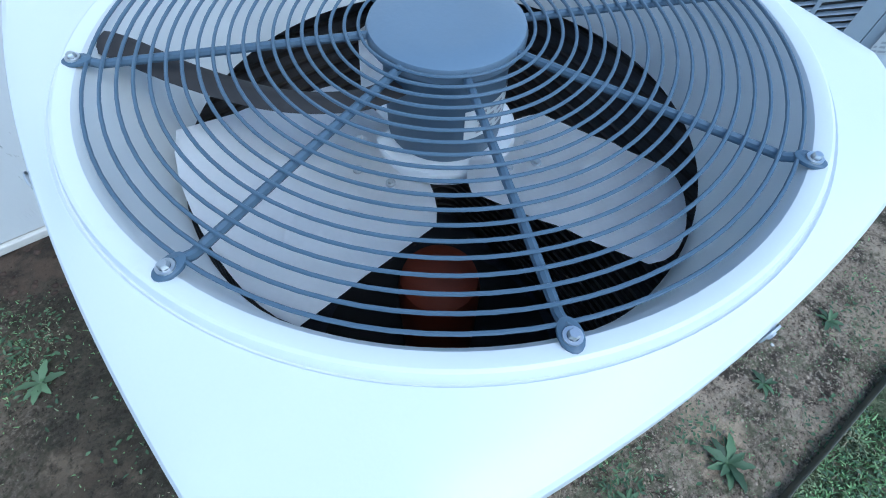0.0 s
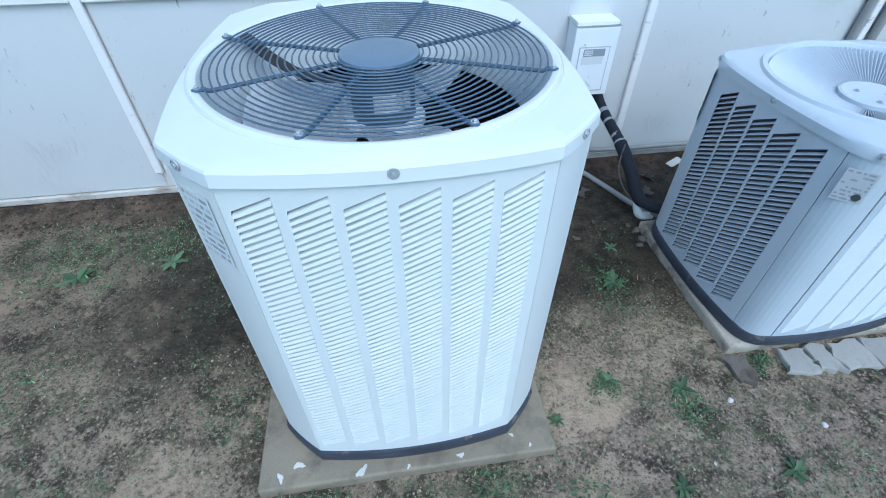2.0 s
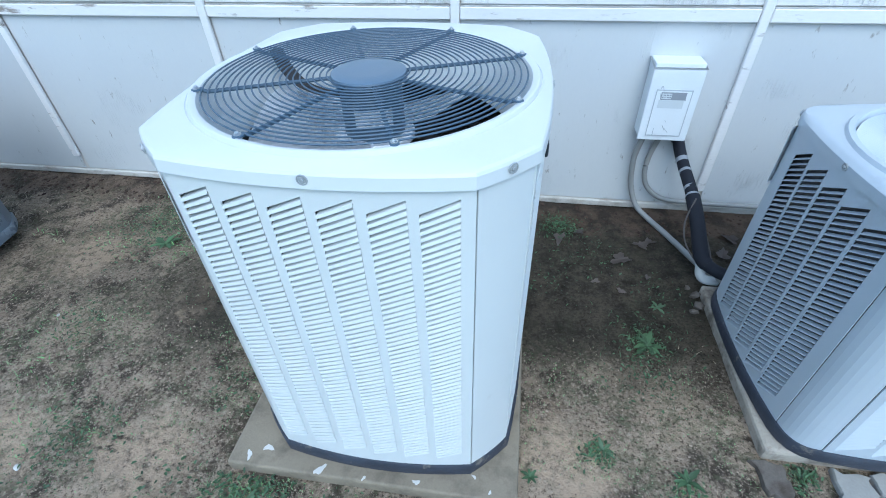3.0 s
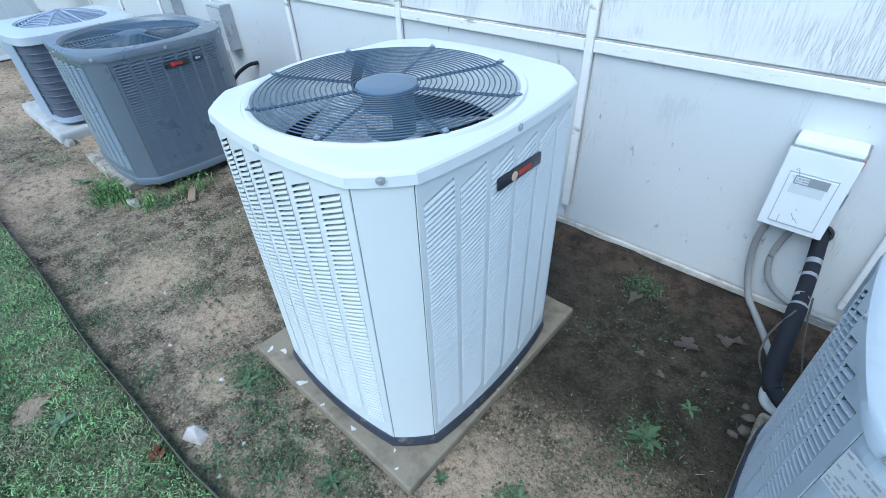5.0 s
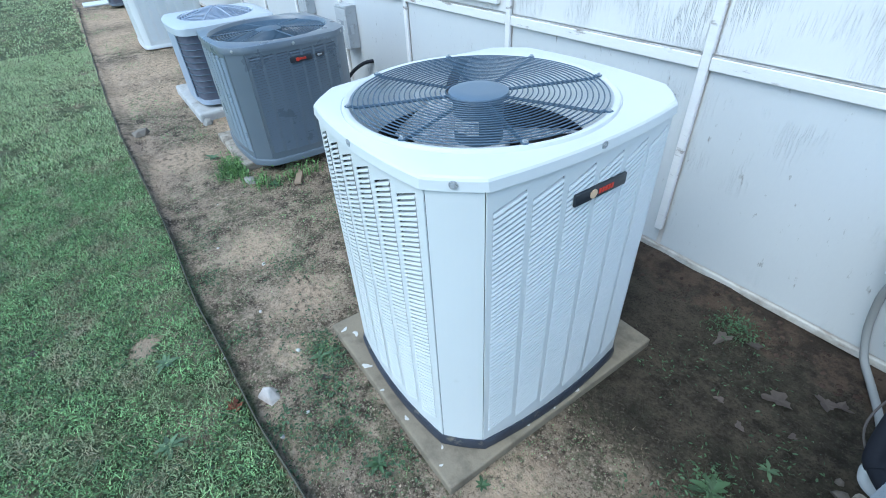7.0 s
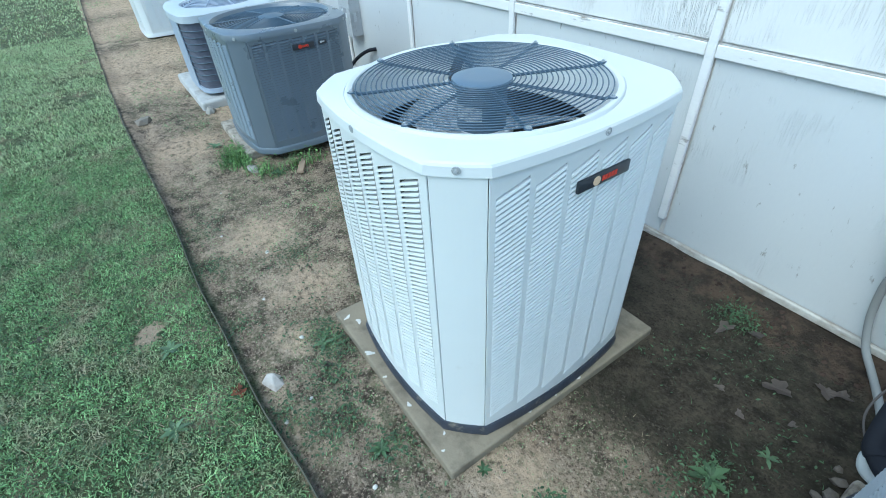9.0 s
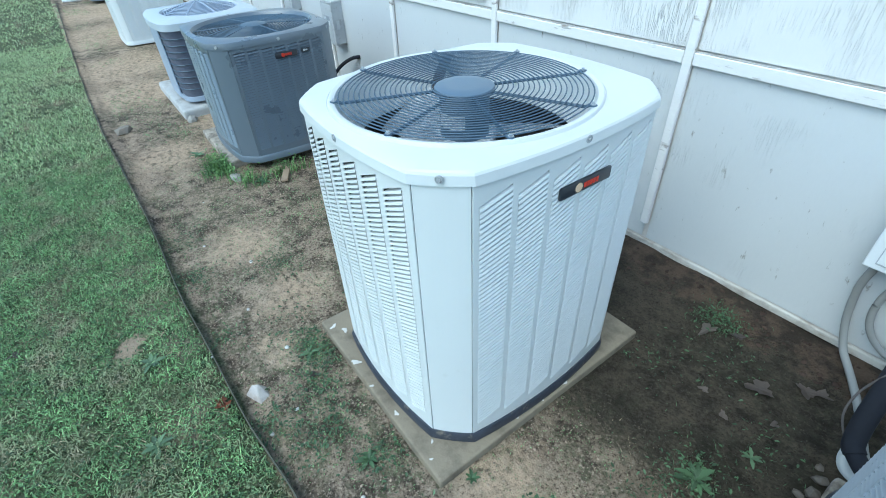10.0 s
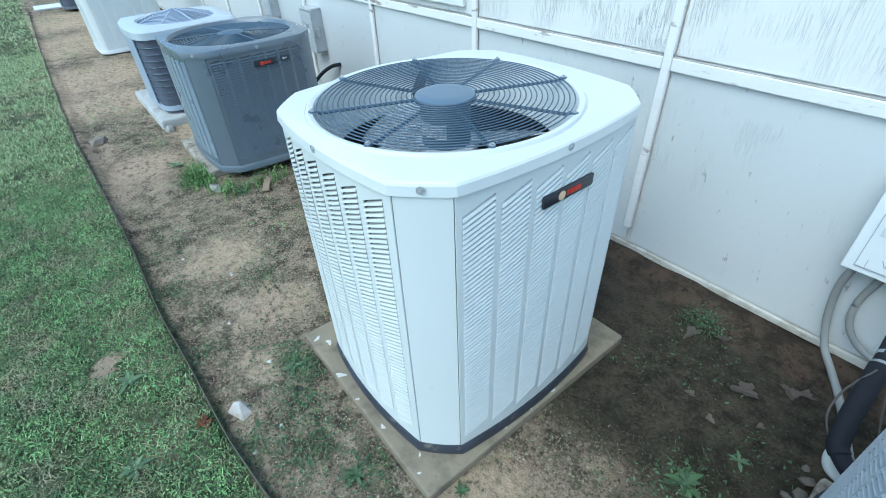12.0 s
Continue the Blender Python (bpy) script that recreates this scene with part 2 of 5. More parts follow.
def ground_material():
    """Bare clay soil with crumbs and stains; turf thatch beyond the edging; redder clay along the house."""
    m = bpy.data.materials.new("clay_soil_and_turf")
    m.use_nodes = True
    n, l = m.node_tree.nodes, m.node_tree.links
    p = n["Principled BSDF"]
    p.inputs["Roughness"].default_value = 0.95
    p.inputs["Specular IOR Level"].default_value = 0.2
    tc = n.new("ShaderNodeTexCoord")
    sep = n.new("ShaderNodeSeparateXYZ")
    l.new(tc.outputs["Object"], sep.inputs[0])

    def noise_of(scale, detail=6, rough=0.6, off=0.0):
        mp = n.new("ShaderNodeMapping")
        mp.inputs["Location"].default_value = (off, off * 0.7, 0)
        l.new(tc.outputs["Object"], mp.inputs[0])
        t = n.new("ShaderNodeTexNoise")
        t.inputs["Scale"].default_value, t.inputs["Detail"].default_value, t.inputs["Roughness"].default_value = scale, detail, rough
        l.new(mp.outputs[0], t.inputs["Vector"])
        return t.outputs[0]

    def ramp(v, lo, hi):
        r = n.new("ShaderNodeMapRange")
        r.interpolation_type = "SMOOTHSTEP"
        r.inputs["From Min"].default_value, r.inputs["From Max"].default_value = lo, hi
        l.new(v, r.inputs["Value"])
        return r.outputs[0]

    def op(kind, a, b):
        k = n.new("ShaderNodeMath")
        k.operation = kind
        for i, v in enumerate((a, b)):
            if isinstance(v, (int, float)):
                k.inputs[i].default_value = v
            else:
                l.new(v, k.inputs[i])
        return k.outputs[0]

    def mix(f, a, b):
        x = n.new("ShaderNodeMix")
        x.data_type = "RGBA"
        l.new(f, x.inputs["Factor"])
        for s, v in (("A", a), ("B", b)):
            if isinstance(v, tuple):
                x.inputs[s].default_value = (*v, 1)
            else:
                l.new(v, x.inputs[s])
        return x.outputs["Result"]

    fine, mid, big = noise_of(85, 8, 0.75), noise_of(9, 8, 0.65, 3.1), noise_of(1.7, 5, 0.6, 7.7)
    soil = mix(ramp(mid, 0.42, 0.57), (0.085, 0.065, 0.048), (0.37, 0.28, 0.20))
    soil = mix(op("MULTIPLY", ramp(noise_of(4.3, 7, 0.65, 17.0), 0.52, 0.60), 0.8), soil, (0.56, 0.425, 0.30))
    soil = mix(ramp(big, 0.50, 0.66), soil, (0.46, 0.345, 0.238))
    soil = mix(ramp(fine, 0.53, 0.61), soil, (0.50, 0.395, 0.290))
    soil = mix(op("MULTIPLY", ramp(fine, 0.48, 0.40), 0.85), soil, (0.055, 0.038, 0.026))
    moss = op("MULTIPLY", ramp(noise_of(3.1, 6, 0.65, 12.0), 0.42, 0.55), ramp(noise_of(38, 6, 0.7, 4.0), 0.44, 0.6))
    soil = mix(op("MULTIPLY", moss, 0.7), soil, (0.135, 0.135, 0.075))
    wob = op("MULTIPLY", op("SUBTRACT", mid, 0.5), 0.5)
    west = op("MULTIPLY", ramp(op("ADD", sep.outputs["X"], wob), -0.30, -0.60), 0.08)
    # Moist soil towards the wall, its colour darkened further for the units' shade.
    damp_shade = ramp(op("ADD", op("ADD", sep.outputs["Y"], wob), west), -0.12, 0.26)
    damp_shade = op("MULTIPLY", damp_shade, op("ADD", op("MULTIPLY", ramp(op("ADD", sep.outputs["X"], wob), -1.35, -0.85), 0.65), 0.35))
    def blob(x0, y0, r):
        dx, dy = op("SUBTRACT", sep.outputs["X"], x0), op("SUBTRACT", sep.outputs["Y"], y0)
        d = op("SQRT", op("ADD", op("MULTIPLY", dx, dx), op("MULTIPLY", dy, dy)), 0.0)
        return ramp(op("ADD", d, wob), r, r * 0.35)

    for x0, y0, r in ((-0.78, -0.48, 0.24), (-0.50, -0.68, 0.12), (-1.35, -0.55, 0.28), (0.56, -0.28, 0.20), (0.52, -0.62, 0.13), (-0.95, 0.25, 0.18), (-1.7, 0.45, 0.25), (-2.9, -0.62, 0.4), (-3.4, 0.0, 0.5), (-4.8, -0.6, 0.7), (-6.0, -0.5, 0.9), (-8.2, -0.5, 1.2), (-10.5, -0.4, 1.5)):
        soil = mix(op("MULTIPLY", op("MULTIPLY", blob(x0, y0, r), 0.85), ramp(noise_of(26, 7, 0.7, 21.0), 0.36, 0.56)), soil, (0.62, 0.455, 0.310))
    soil = mix(op("MULTIPLY", damp_shade, 0.88), soil, mix(ramp(noise_of(14, 8, 0.7, 31.0), 0.38, 0.62), (0.019, 0.0168, 0.0122), (0.050, 0.0425, 0.0295)))
    clay = ramp(op("ADD", sep.outputs["Y"], wob), 0.90, 1.02)
    soil = mix(op("MULTIPLY", clay, 0.7), soil, mix(ramp(mid, 0.4, 0.6), (0.048, 0.035, 0.026), (0.130, 0.088, 0.061)))
    turf = mix(ramp(noise_of(22, 8, 0.7, 1.0), 0.35, 0.65), (0.045, 0.062, 0.028), (0.22, 0.235, 0.125))
    turf = mix(ramp(noise_of(2.4, 6, 0.6, 9.0), 0.54, 0.68), turf, (0.30, 0.24, 0.16))
    for x0, y0, rr in ((-0.76, -0.99, 0.16), (-1.05, -1.04, 0.18), (-1.45, -1.10, 0.18), (-1.85, -1.13, 0.2)):
        turf = mix(op("MULTIPLY", blob(x0, y0, rr), 0.7), turf, (0.30, 0.245, 0.175))
    turf = mix(op("MULTIPLY", ramp(fine, 0.55, 0.4), 0.6), turf, (0.035, 0.042, 0.02))
    turf = mix(op("MULTIPLY", blob(-0.88, -1.187, 0.09), 0.9), turf, (0.50, 0.37, 0.26))
    drift = op("MULTIPLY", op("MAXIMUM", sep.outputs["X"], -4.0), -0.033)
    lawn = ramp(op("ADD", op("ADD", sep.outputs["Y"], drift), op("MULTIPLY", wob, 0.15)), -0.845, -0.885)
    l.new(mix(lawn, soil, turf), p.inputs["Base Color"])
    bp = n.new("ShaderNodeBump")
    bp.inputs["Strength"].default_value, bp.inputs["Distance"].default_value = 1.0, 0.020
    l.new(op("ADD", op("MULTIPLY", fine, 0.7), op("ADD", mid, op("MULTIPLY", noise_of(30, 5, 0.6, 2.0), 0.8))), bp.inputs["Height"])
    l.new(bp.outputs[0], p.inputs["Normal"])
    return m


M["ground"] = ground_material()


# ---- mesh helpers ----
def part(name, bm, material, parent=None, label="", smooth=False):
    me = bpy.data.meshes.new(name)
    bm.normal_update()
    bm.to_mesh(me)
    bm.free()
    me.materials.append(material)
    if smooth:
        me.shade_smooth()
        me.set_sharp_from_angle(angle=radians(38))
    ob = new(name, me)
    if parent is not None:
        ob.parent = parent
    if label:
        ob["label"] = label
    return ob


def thing(name, at, label, category, group="", kind="", turn=0):
    e = new(name)
    e.empty_display_size = 0.1
    e.matrix_basis = pose(*at, 0, 0, turn)
    return tagged(e, label, category, group, kind)


def fast_mesh(name, verts, faces, material, parent=None, smooth=False):
    me = bpy.data.meshes.new(name)
    v, f = np.asarray(verts, dtype=np.float32), np.asarray(faces, dtype=np.int32)
    k = f.shape[1]
    me.vertices.add(len(v))
    me.vertices.foreach_set("co", v.ravel())
    me.loops.add(f.size)
    me.loops.foreach_set("vertex_index", f.ravel())
    me.polygons.add(len(f))
    me.polygons.foreach_set("loop_start", np.arange(0, f.size, k, dtype=np.int32))
    me.update(calc_edges=True)
    me.materials.append(material)
    if smooth:
        me.shade_smooth()
    ob = new(name, me)
    if parent is not None:
        ob.parent = parent
    return ob


def box(bm, x0, x1, y0, y1, z0, z1, m=None):
    vs = [bm.verts.new((x, y, z)) for z in (z0, z1) for y in (y0, y1) for x in (x0, x1)]
    for q in ((0, 2, 3, 1), (4, 5, 7, 6), (0, 1, 5, 4), (2, 6, 7, 3), (0, 4, 6, 2), (1, 3, 7, 5)):
        bm.faces.new([vs[i] for i in q])
    if m is not None:
        bmesh.ops.transform(bm, matrix=m, verts=vs)
    return vs


def boxed(x0, x1, y0, y1, z0, z1, bevel=0.0, seg=2):
    bm = bmesh.new()
    box(bm, x0, x1, y0, y1, z0, z1)
    if bevel:
        bmesh.ops.bevel(bm, geom=bm.edges[:], offset=bevel, segments=seg, affect="EDGES", profile=0.5)
    return bm


def lathe(profile, n=48, bm=None):
    """Turns (radius, height) pairs about z."""
    bm = bm or bmesh.new()
    rows = []
    for r, z in profile:
        if r < 1e-5:
            rows.append([bm.verts.new((0, 0, z))])
        else:
            rows.append([bm.verts.new((r * math.cos(2 * math.pi * i / n), r * math.sin(2 * math.pi * i / n), z)) for i in range(n)])
    for a, b in zip(rows, rows[1:]):
        for i in range(n):
            j = (i + 1) % n
            if len(a) == 1 and len(b) > 1:
                bm.faces.new((a[0], b[j], b[i]))
            elif len(b) == 1 and len(a) > 1:
                bm.faces.new((a[i], a[j], b[0]))
            elif len(a) > 1:
                bm.faces.new((a[i], a[j], b[j], b[i]))
    return bm


def tube(points, radius, sides=8, bm=None, closed=False, flat=1.0, steps=0):
    """A tube along points (smoothed by Catmull-Rom where steps is given)."""
    bm = bm or bmesh.new()
    pts = [Vector(p) for p in points]
    if steps:
        out = []
        for i in range(len(pts) - 1):
            a, b, c, d = pts[max(i - 1, 0)], pts[i], pts[i + 1], pts[min(i + 2, len(pts) - 1)]
            for s in range(steps):
                t = s / steps
                out.append(0.5 * (2 * b + (c - a) * t + (2 * a - 5 * b + 4 * c - d) * t * t + (3 * b - a - 3 * c + d) * t ** 3))
        pts = out + [pts[-1]]
    rows = []
    n = len(pts)
    for i, p in enumerate(pts):
        if closed:
            d = pts[(i + 1) % n] - pts[i - 1]
        else:
            d = pts[min(i + 1, n - 1)] - pts[max(i - 1, 0)]
        d.normalize()
        side = d.cross(Vector((0, 0, 1)))
        if side.length < 1e-3:
            side = Vector((1, 0, 0))
        side.normalize()
        up = side.cross(d).normalized()
        rows.append([bm.verts.new(p + radius * (math.cos(2 * math.pi * k / sides) * side + flat * math.sin(2 * math.pi * k / sides) * up)) for k in range(sides)])
    for i in range(n if closed else n - 1):
        a, b = rows[i], rows[(i + 1) % n]
        for k in range(sides):
            bm.faces.new((a[k], a[(k + 1) % sides], b[(k + 1) % sides], b[k]))
    if not closed:
        bm.faces.new(rows[0][::-1])
        bm.faces.new(rows[-1])
    return bm


def loops(bm, rows, cap_last=False):
    """Skins closed rows of equally many points."""
    vs = [[bm.verts.new(p) for p in r] for r in rows]
    n = len(vs[0])
    for a, b in zip(vs, vs[1:]):
        for i in range(n):
            bm.faces.new((a[i], a[(i + 1) % n], b[(i + 1) % n], b[i]))
    if cap_last:
        bm.faces.new(vs[-1])
    return vs


def hexbolt(r=0.007, h=0.006):
    bm = lathe([(0, h), (r * 0.8, h), (r, h * 0.7), (r, h * 0.3)], 6)
    lathe([(r * 1.0, h * 0.32), (r * 1.6, h * 0.3), (r * 1.65, -0.002)], 16, bm)
    return bm


# ---- the ground ----
def ground_height(x, y):
    h = 0.010 * noise.noise((x * 1.3, y * 1.3, 0.3)) + 0.006 * noise.noise((x * 6, y * 6, 2.0)) + 0.0035 * noise.noise((x * 21, y * 21, 5.0))
    ridge = math.exp(-((y - 1.10) / 0.09) ** 2) * (0.024 + 0.013 * noise.noise((x * 5, y * 9, 8.0)))
    return h - 0.006 + ridge + (0.012 if y < -0.92 else 0.0) - 0.012 * math.exp(-((y + 0.86) / 0.05) ** 2)


def build_ground():
    def axis(lo, hi, step, far):
        core = list(np.arange(lo, hi, step))
        out, s, v = [], step, hi
        while v < far:
            out.append(v)
            s *= 1.35
            v += s
        left, s, v = [], step, lo
        while v > -far:
            s *= 1.35
            v -= s
            left.append(v)
        return left[::-1] + core + out
    xs, ys = axis(-5.0, 2.6, 0.028, 400), axis(-2.4, 1.2, 0.024, 400)
    verts = [(x, y, ground_height(x, y) if abs(x) < 20 and abs(y) < 20 else 0.0) for y in ys for x in xs]
    nx, ny = len(xs), len(ys)
    i, j = np.meshgrid(np.arange(nx - 1), np.arange(ny - 1))
    a = (j * nx + i).ravel()
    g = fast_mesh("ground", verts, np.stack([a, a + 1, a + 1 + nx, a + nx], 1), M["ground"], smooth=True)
    return tagged(g, "bare clay soil with patchy turf beyond a black edging", "ground", kind="structure")


build_ground()

# ---- the house wall ----
WY = 1.163
BATTENS = [-7.05, -5.86, -4.68, -3.49, -2.30, -1.148, 0.045, 1.291, 2.50, 3.72]


def build_wall():
    w = part("wall_north", boxed(-16, 8, WY, WY + 0.10, -0.15, 2.75), M["shade_backing"])
    tagged(w, "white painted plywood house wall with weathered siding above", "wall", kind="structure")
    prev = -16.0
    for x in BATTENS + [8.0]:
        # Slit right of each batten bares the darker backing as its shadow line.
        bm = boxed(prev + 0.0245, x - 0.001, WY - 0.009, WY - 0.001, 0.992, 2.70, 0.002, 1)
        part("siding_panel", bm, M["t111"], w, "weathered siding with raised vertical grain")
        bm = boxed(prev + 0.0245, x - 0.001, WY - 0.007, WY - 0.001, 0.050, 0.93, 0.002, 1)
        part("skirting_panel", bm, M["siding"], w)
        bm = boxed(prev + 0.022, x - 0.022, WY - 0.028, WY - 0.0095, 0.932, 0.984, 0.004, 1)
        part("rail", bm, M["trim"], w, "chipped white horizontal rail")
        part("dust_line", boxed(prev + 0.024, x - 0.024, WY - 0.0245, WY - 0.0095, 0.9835, 0.9880, 0.001, 1), M["grime"], w, "grey grime lying on the rail")
        prev = x
    for x in BATTENS:
        bm = boxed(x - 0.0195, x + 0.0195, WY - 0.030, WY - 0.0075, 0.140, 2.70, 0.004, 1)
        part("batten", bm, M["trim"], w)
    part("sill_strip", boxed(-16, 8, WY - 0.022, WY - 0.001, 0.012, 0.046, 0.004, 1), M["sill"], w, "white strip along the foot of the wall")
    part("footing", boxed(-16, 8, WY - 0.004, WY + 0.02, -0.15, 0.014), M["concrete"], w)
    win = thing("window_1", (-1.73, WY - 0.011, 1.03), "white framed window above the wall rail", "window", kind="structure")
    for nm, c in (("window_sill", (-0.50, 0.50, -0.03, 0, 0, 0.05)), ("window_frame", (-0.50, -0.44, -0.02, 0, 0.051, 0.9)), ("window_frame", (0.44, 0.50, -0.02, 0, 0.051, 0.9)), ("window_frame", (-0.50, 0.50, -0.02, 0, 0.901, 0.96))):
        part(nm, boxed(*c, 0.005, 1), M["frame"], win)
    part("pane", boxed(-0.44, 0.44, -0.006, 0, 0.051, 0.9), M["frame"], win, "pale window board")
    return w


build_wall()


# ---- condensing units ----
def dims(S, k):
    """Half depth and half width of face k of a body S = (half x, flat x, bulge, half y, flat y)."""
    return (S[3], S[1]) if k % 2 == 0 else (S[0], S[4])


def face_point(k, S, u, d, z):
    h, flat = dims(S, k)
    x, y = u, -(h + S[2] * (1 - (u / flat) ** 2) + d)
    c, s = ((1, 0), (0, 1), (-1, 0), (0, -1))[k]
    return (c * x - s * y, s * x + c * y, z)


def outline(S, d, z, n=10, nc=4, cbulge=0.006):
    pts = []
    for k in range(4):
        flat, nflat = dims(S, k)[1], dims(S, k + 1)[1]
        for i in range(n + 1):
            pts.append(Vector(face_point(k, S, flat * (2 * i / n - 1), d, z)))
        a = Vector(face_point(k, S, flat, d, z))
        b = Vector(face_point((k + 1) % 4, S, -nflat, d, z))
        nrm = (a + b)
        nrm.z = 0
        nrm.normalize()
        for i in range(1, nc):
            t = i / nc
            pts.append(a.lerp(b, t) + nrm * cbulge * 4 * t * (1 - t))
    return pts


def slab_on_face(bm, k, S, quad, d0, d1, n=1):
    """A thin plate on face k: quad = four (u, z), from lower left round; split n times along u."""
    (ua, za), (ub, zb), (uc, zc), (ud, zd) = quad
    for i in range(n):
        t0, t1 = i / n, (i + 1) / n
        c = [(ua + (ub - ua) * t0, za + (zb - za) * t0), (ua + (ub - ua) * t1, za + (zb - za) * t1), (ud + (uc - ud) * t1, zd + (zc - zd) * t1), (ud + (uc - ud) * t0, zd + (zc - zd) * t0)]
        f = [bm.verts.new(face_point(k, S, u, d1, z)) for u, z in c]
        g = [bm.verts.new(face_point(k, S, u, d0, z)) for u, z in c]
        bm.faces.new(f)
        bm.faces.new(g[::-1])
        for q in range(4):
            bm.faces.new((f[q], g[q], g[(q + 1) % 4], f[(q + 1) % 4]))


def louver_shape(bm, k, S, u0, u1, z0, rise, pitch, cover, lift, n=4, lip=0.25):
    """One stamped louver: its lower lip flush, its upper edge pushed in and more open at one end; cover and lift give the two ends."""
    rows = []
    for t, d in ((0.0, 0.0026), (lip, 0.0006), (lip + (1 - lip) * 0.5, -0.5), (1.0, -1.0)):
        row = []
        for i in range(n + 1):
            q = i / n
            hgt = pitch * (cover[0] + (cover[1] - cover[0]) * q)
            dep = lift[0] + (lift[1] - lift[0]) * q
            row.append((u0 + (u1 - u0) * q, z0 + rise * q + hgt * t, d if t <= lip else d * dep))
        rows.append(row)
    f = [[bm.verts.new(face_point(k, S, u, d, z)) for u, z, d in r] for r in rows]
    g = [bm.verts.new(face_point(k, S, u, d - 0.0035, z + 0.0006)) for u, z, d in rows[0]]
    for a, b in zip(f, f[1:]):
        for i in range(n):
            bm.faces.new((a[i], a[i + 1], b[i + 1], b[i]))
    for i in range(n):
        bm.faces.new((g[i], g[i + 1], f[0][i + 1], f[0][i]))


def louver_panel(parent, k, S, z0, z1, cols, pitch, rise, cover, lift, paint, singly, foot=0.035, lip=0.25, head=0.022):
    """A panel with slanted louver columns; cols = (start, end) along the face."""
    flat = dims(S, k)[1]
    cover = cover if isinstance(cover, tuple) else (cover, cover)
    lift = lift if isinstance(lift, tuple) else (lift, lift)
    bm = bmesh.new()
    edges = [-flat] + [e for c in cols for e in c] + [flat]
    for i in range(0, len(edges), 2):
        slab_on_face(bm, k, S, ((edges[i], z0), (edges[i + 1], z0), (edges[i + 1], z1), (edges[i], z1)), -0.003, 0.0, 2)
    hi = z1 - head
    count = int((hi - rise - z0 - foot) / pitch)
    lo = hi - rise - count * pitch
    top = hi - rise
    for a, b in cols:
        slab_on_face(bm, k, S, ((a, top), (b, top + rise), (b, z1), (a, z1)), -0.003, 0.0, 2)
        slab_on_face(bm, k, S, ((a, z0), (b, z0), (b, lo + rise), (a, lo)), -0.003, 0.0, 2)
    panel = part("louver_panel", bm, paint, parent)
    if singly:
        for a, b in cols:
            bm = bmesh.new()
            louver_shape(bm, k, S, a, b, 0, rise, pitch, cover, lift, lip=lip)
            first = part("louver", bm, paint, panel)
            first.location.z = lo
            for i in range(1, count):
                o = new("louver", first.data)
                o.parent = panel
                o.location.z = lo + pitch * i
    else:
        bm = bmesh.new()
        for a, b in cols:
            for i in range(count):
                louver_shape(bm, k, S, a, b, lo + pitch * i, rise, pitch, cover, lift, lip=lip)
        tagged(part("louvers", bm, paint, panel), kind="stuff")
    return panel


def columns(flat, n, margin, gap):
    w = (2 * (flat - margin) - gap * (n - 1)) / n
    return [(-flat + margin + i * (w + gap), -flat + margin + i * (w + gap) + w) for i in range(n)]


def cabinet(parent, S, z0, z1, paint, faces, cbulge, post_gap=0.004, base=None):
    """Body of a unit: base pan, dark coil inside, corner posts, louvered panels."""
    bm = bmesh.new()
    loops(bm, [outline(S, 0.008, z0 - 0.045, cbulge=cbulge), outline(S, 0.010, z0 - 0.008, cbulge=cbulge), outline(S, 0.004, z0 + 0.001, cbulge=cbulge), outline(S, -0.03, z0 + 0.001, cbulge=cbulge)], True)
    part("base_pan", bm, base or M["pan"], parent, "" if base else "dark base pan with soil stains", True)
    bm = bmesh.new()
    loops(bm, [outline(S, -0.034, z0, cbulge=cbulge), outline(S, -0.034, z1, cbulge=cbulge)])
    loops(bm, [outline(S, -0.055, z0, cbulge=cbulge), outline(S, -0.055, z1 - 0.02, cbulge=cbulge)])
    part("coil", bm, M["coil"], parent, "dark finned coil")
    for k in range(4):
        a, b = Vector(face_point(k, S, dims(S, k)[1], 0, 0)), Vector(face_point((k + 1) % 4, S, -dims(S, k + 1)[1], 0, 0))
        nrm = (a + b).normalized()
        d = (b - a).normalized() * post_gap
        bm = bmesh.new()
        ro, ri = [], []
        for i in range(9):
            t = i / 8
            p = (a + d).lerp(b - d, t) + nrm * cbulge * 4 * t * (1 - t)
            ro.append(p)
            ri.append(p - nrm * 0.01)
        rim = ro + ri[::-1]
        vs = loops(bm, [[p + Vector((0, 0, z)) for p in rim] for z in (z0, z1)], True)
        bm.faces.new(vs[0][::-1])
        part("corner_post", bm, paint, parent)
    for k, spec in enumerate(faces):
        louver_panel(parent, k, S, z0, z1, paint=paint, **spec)


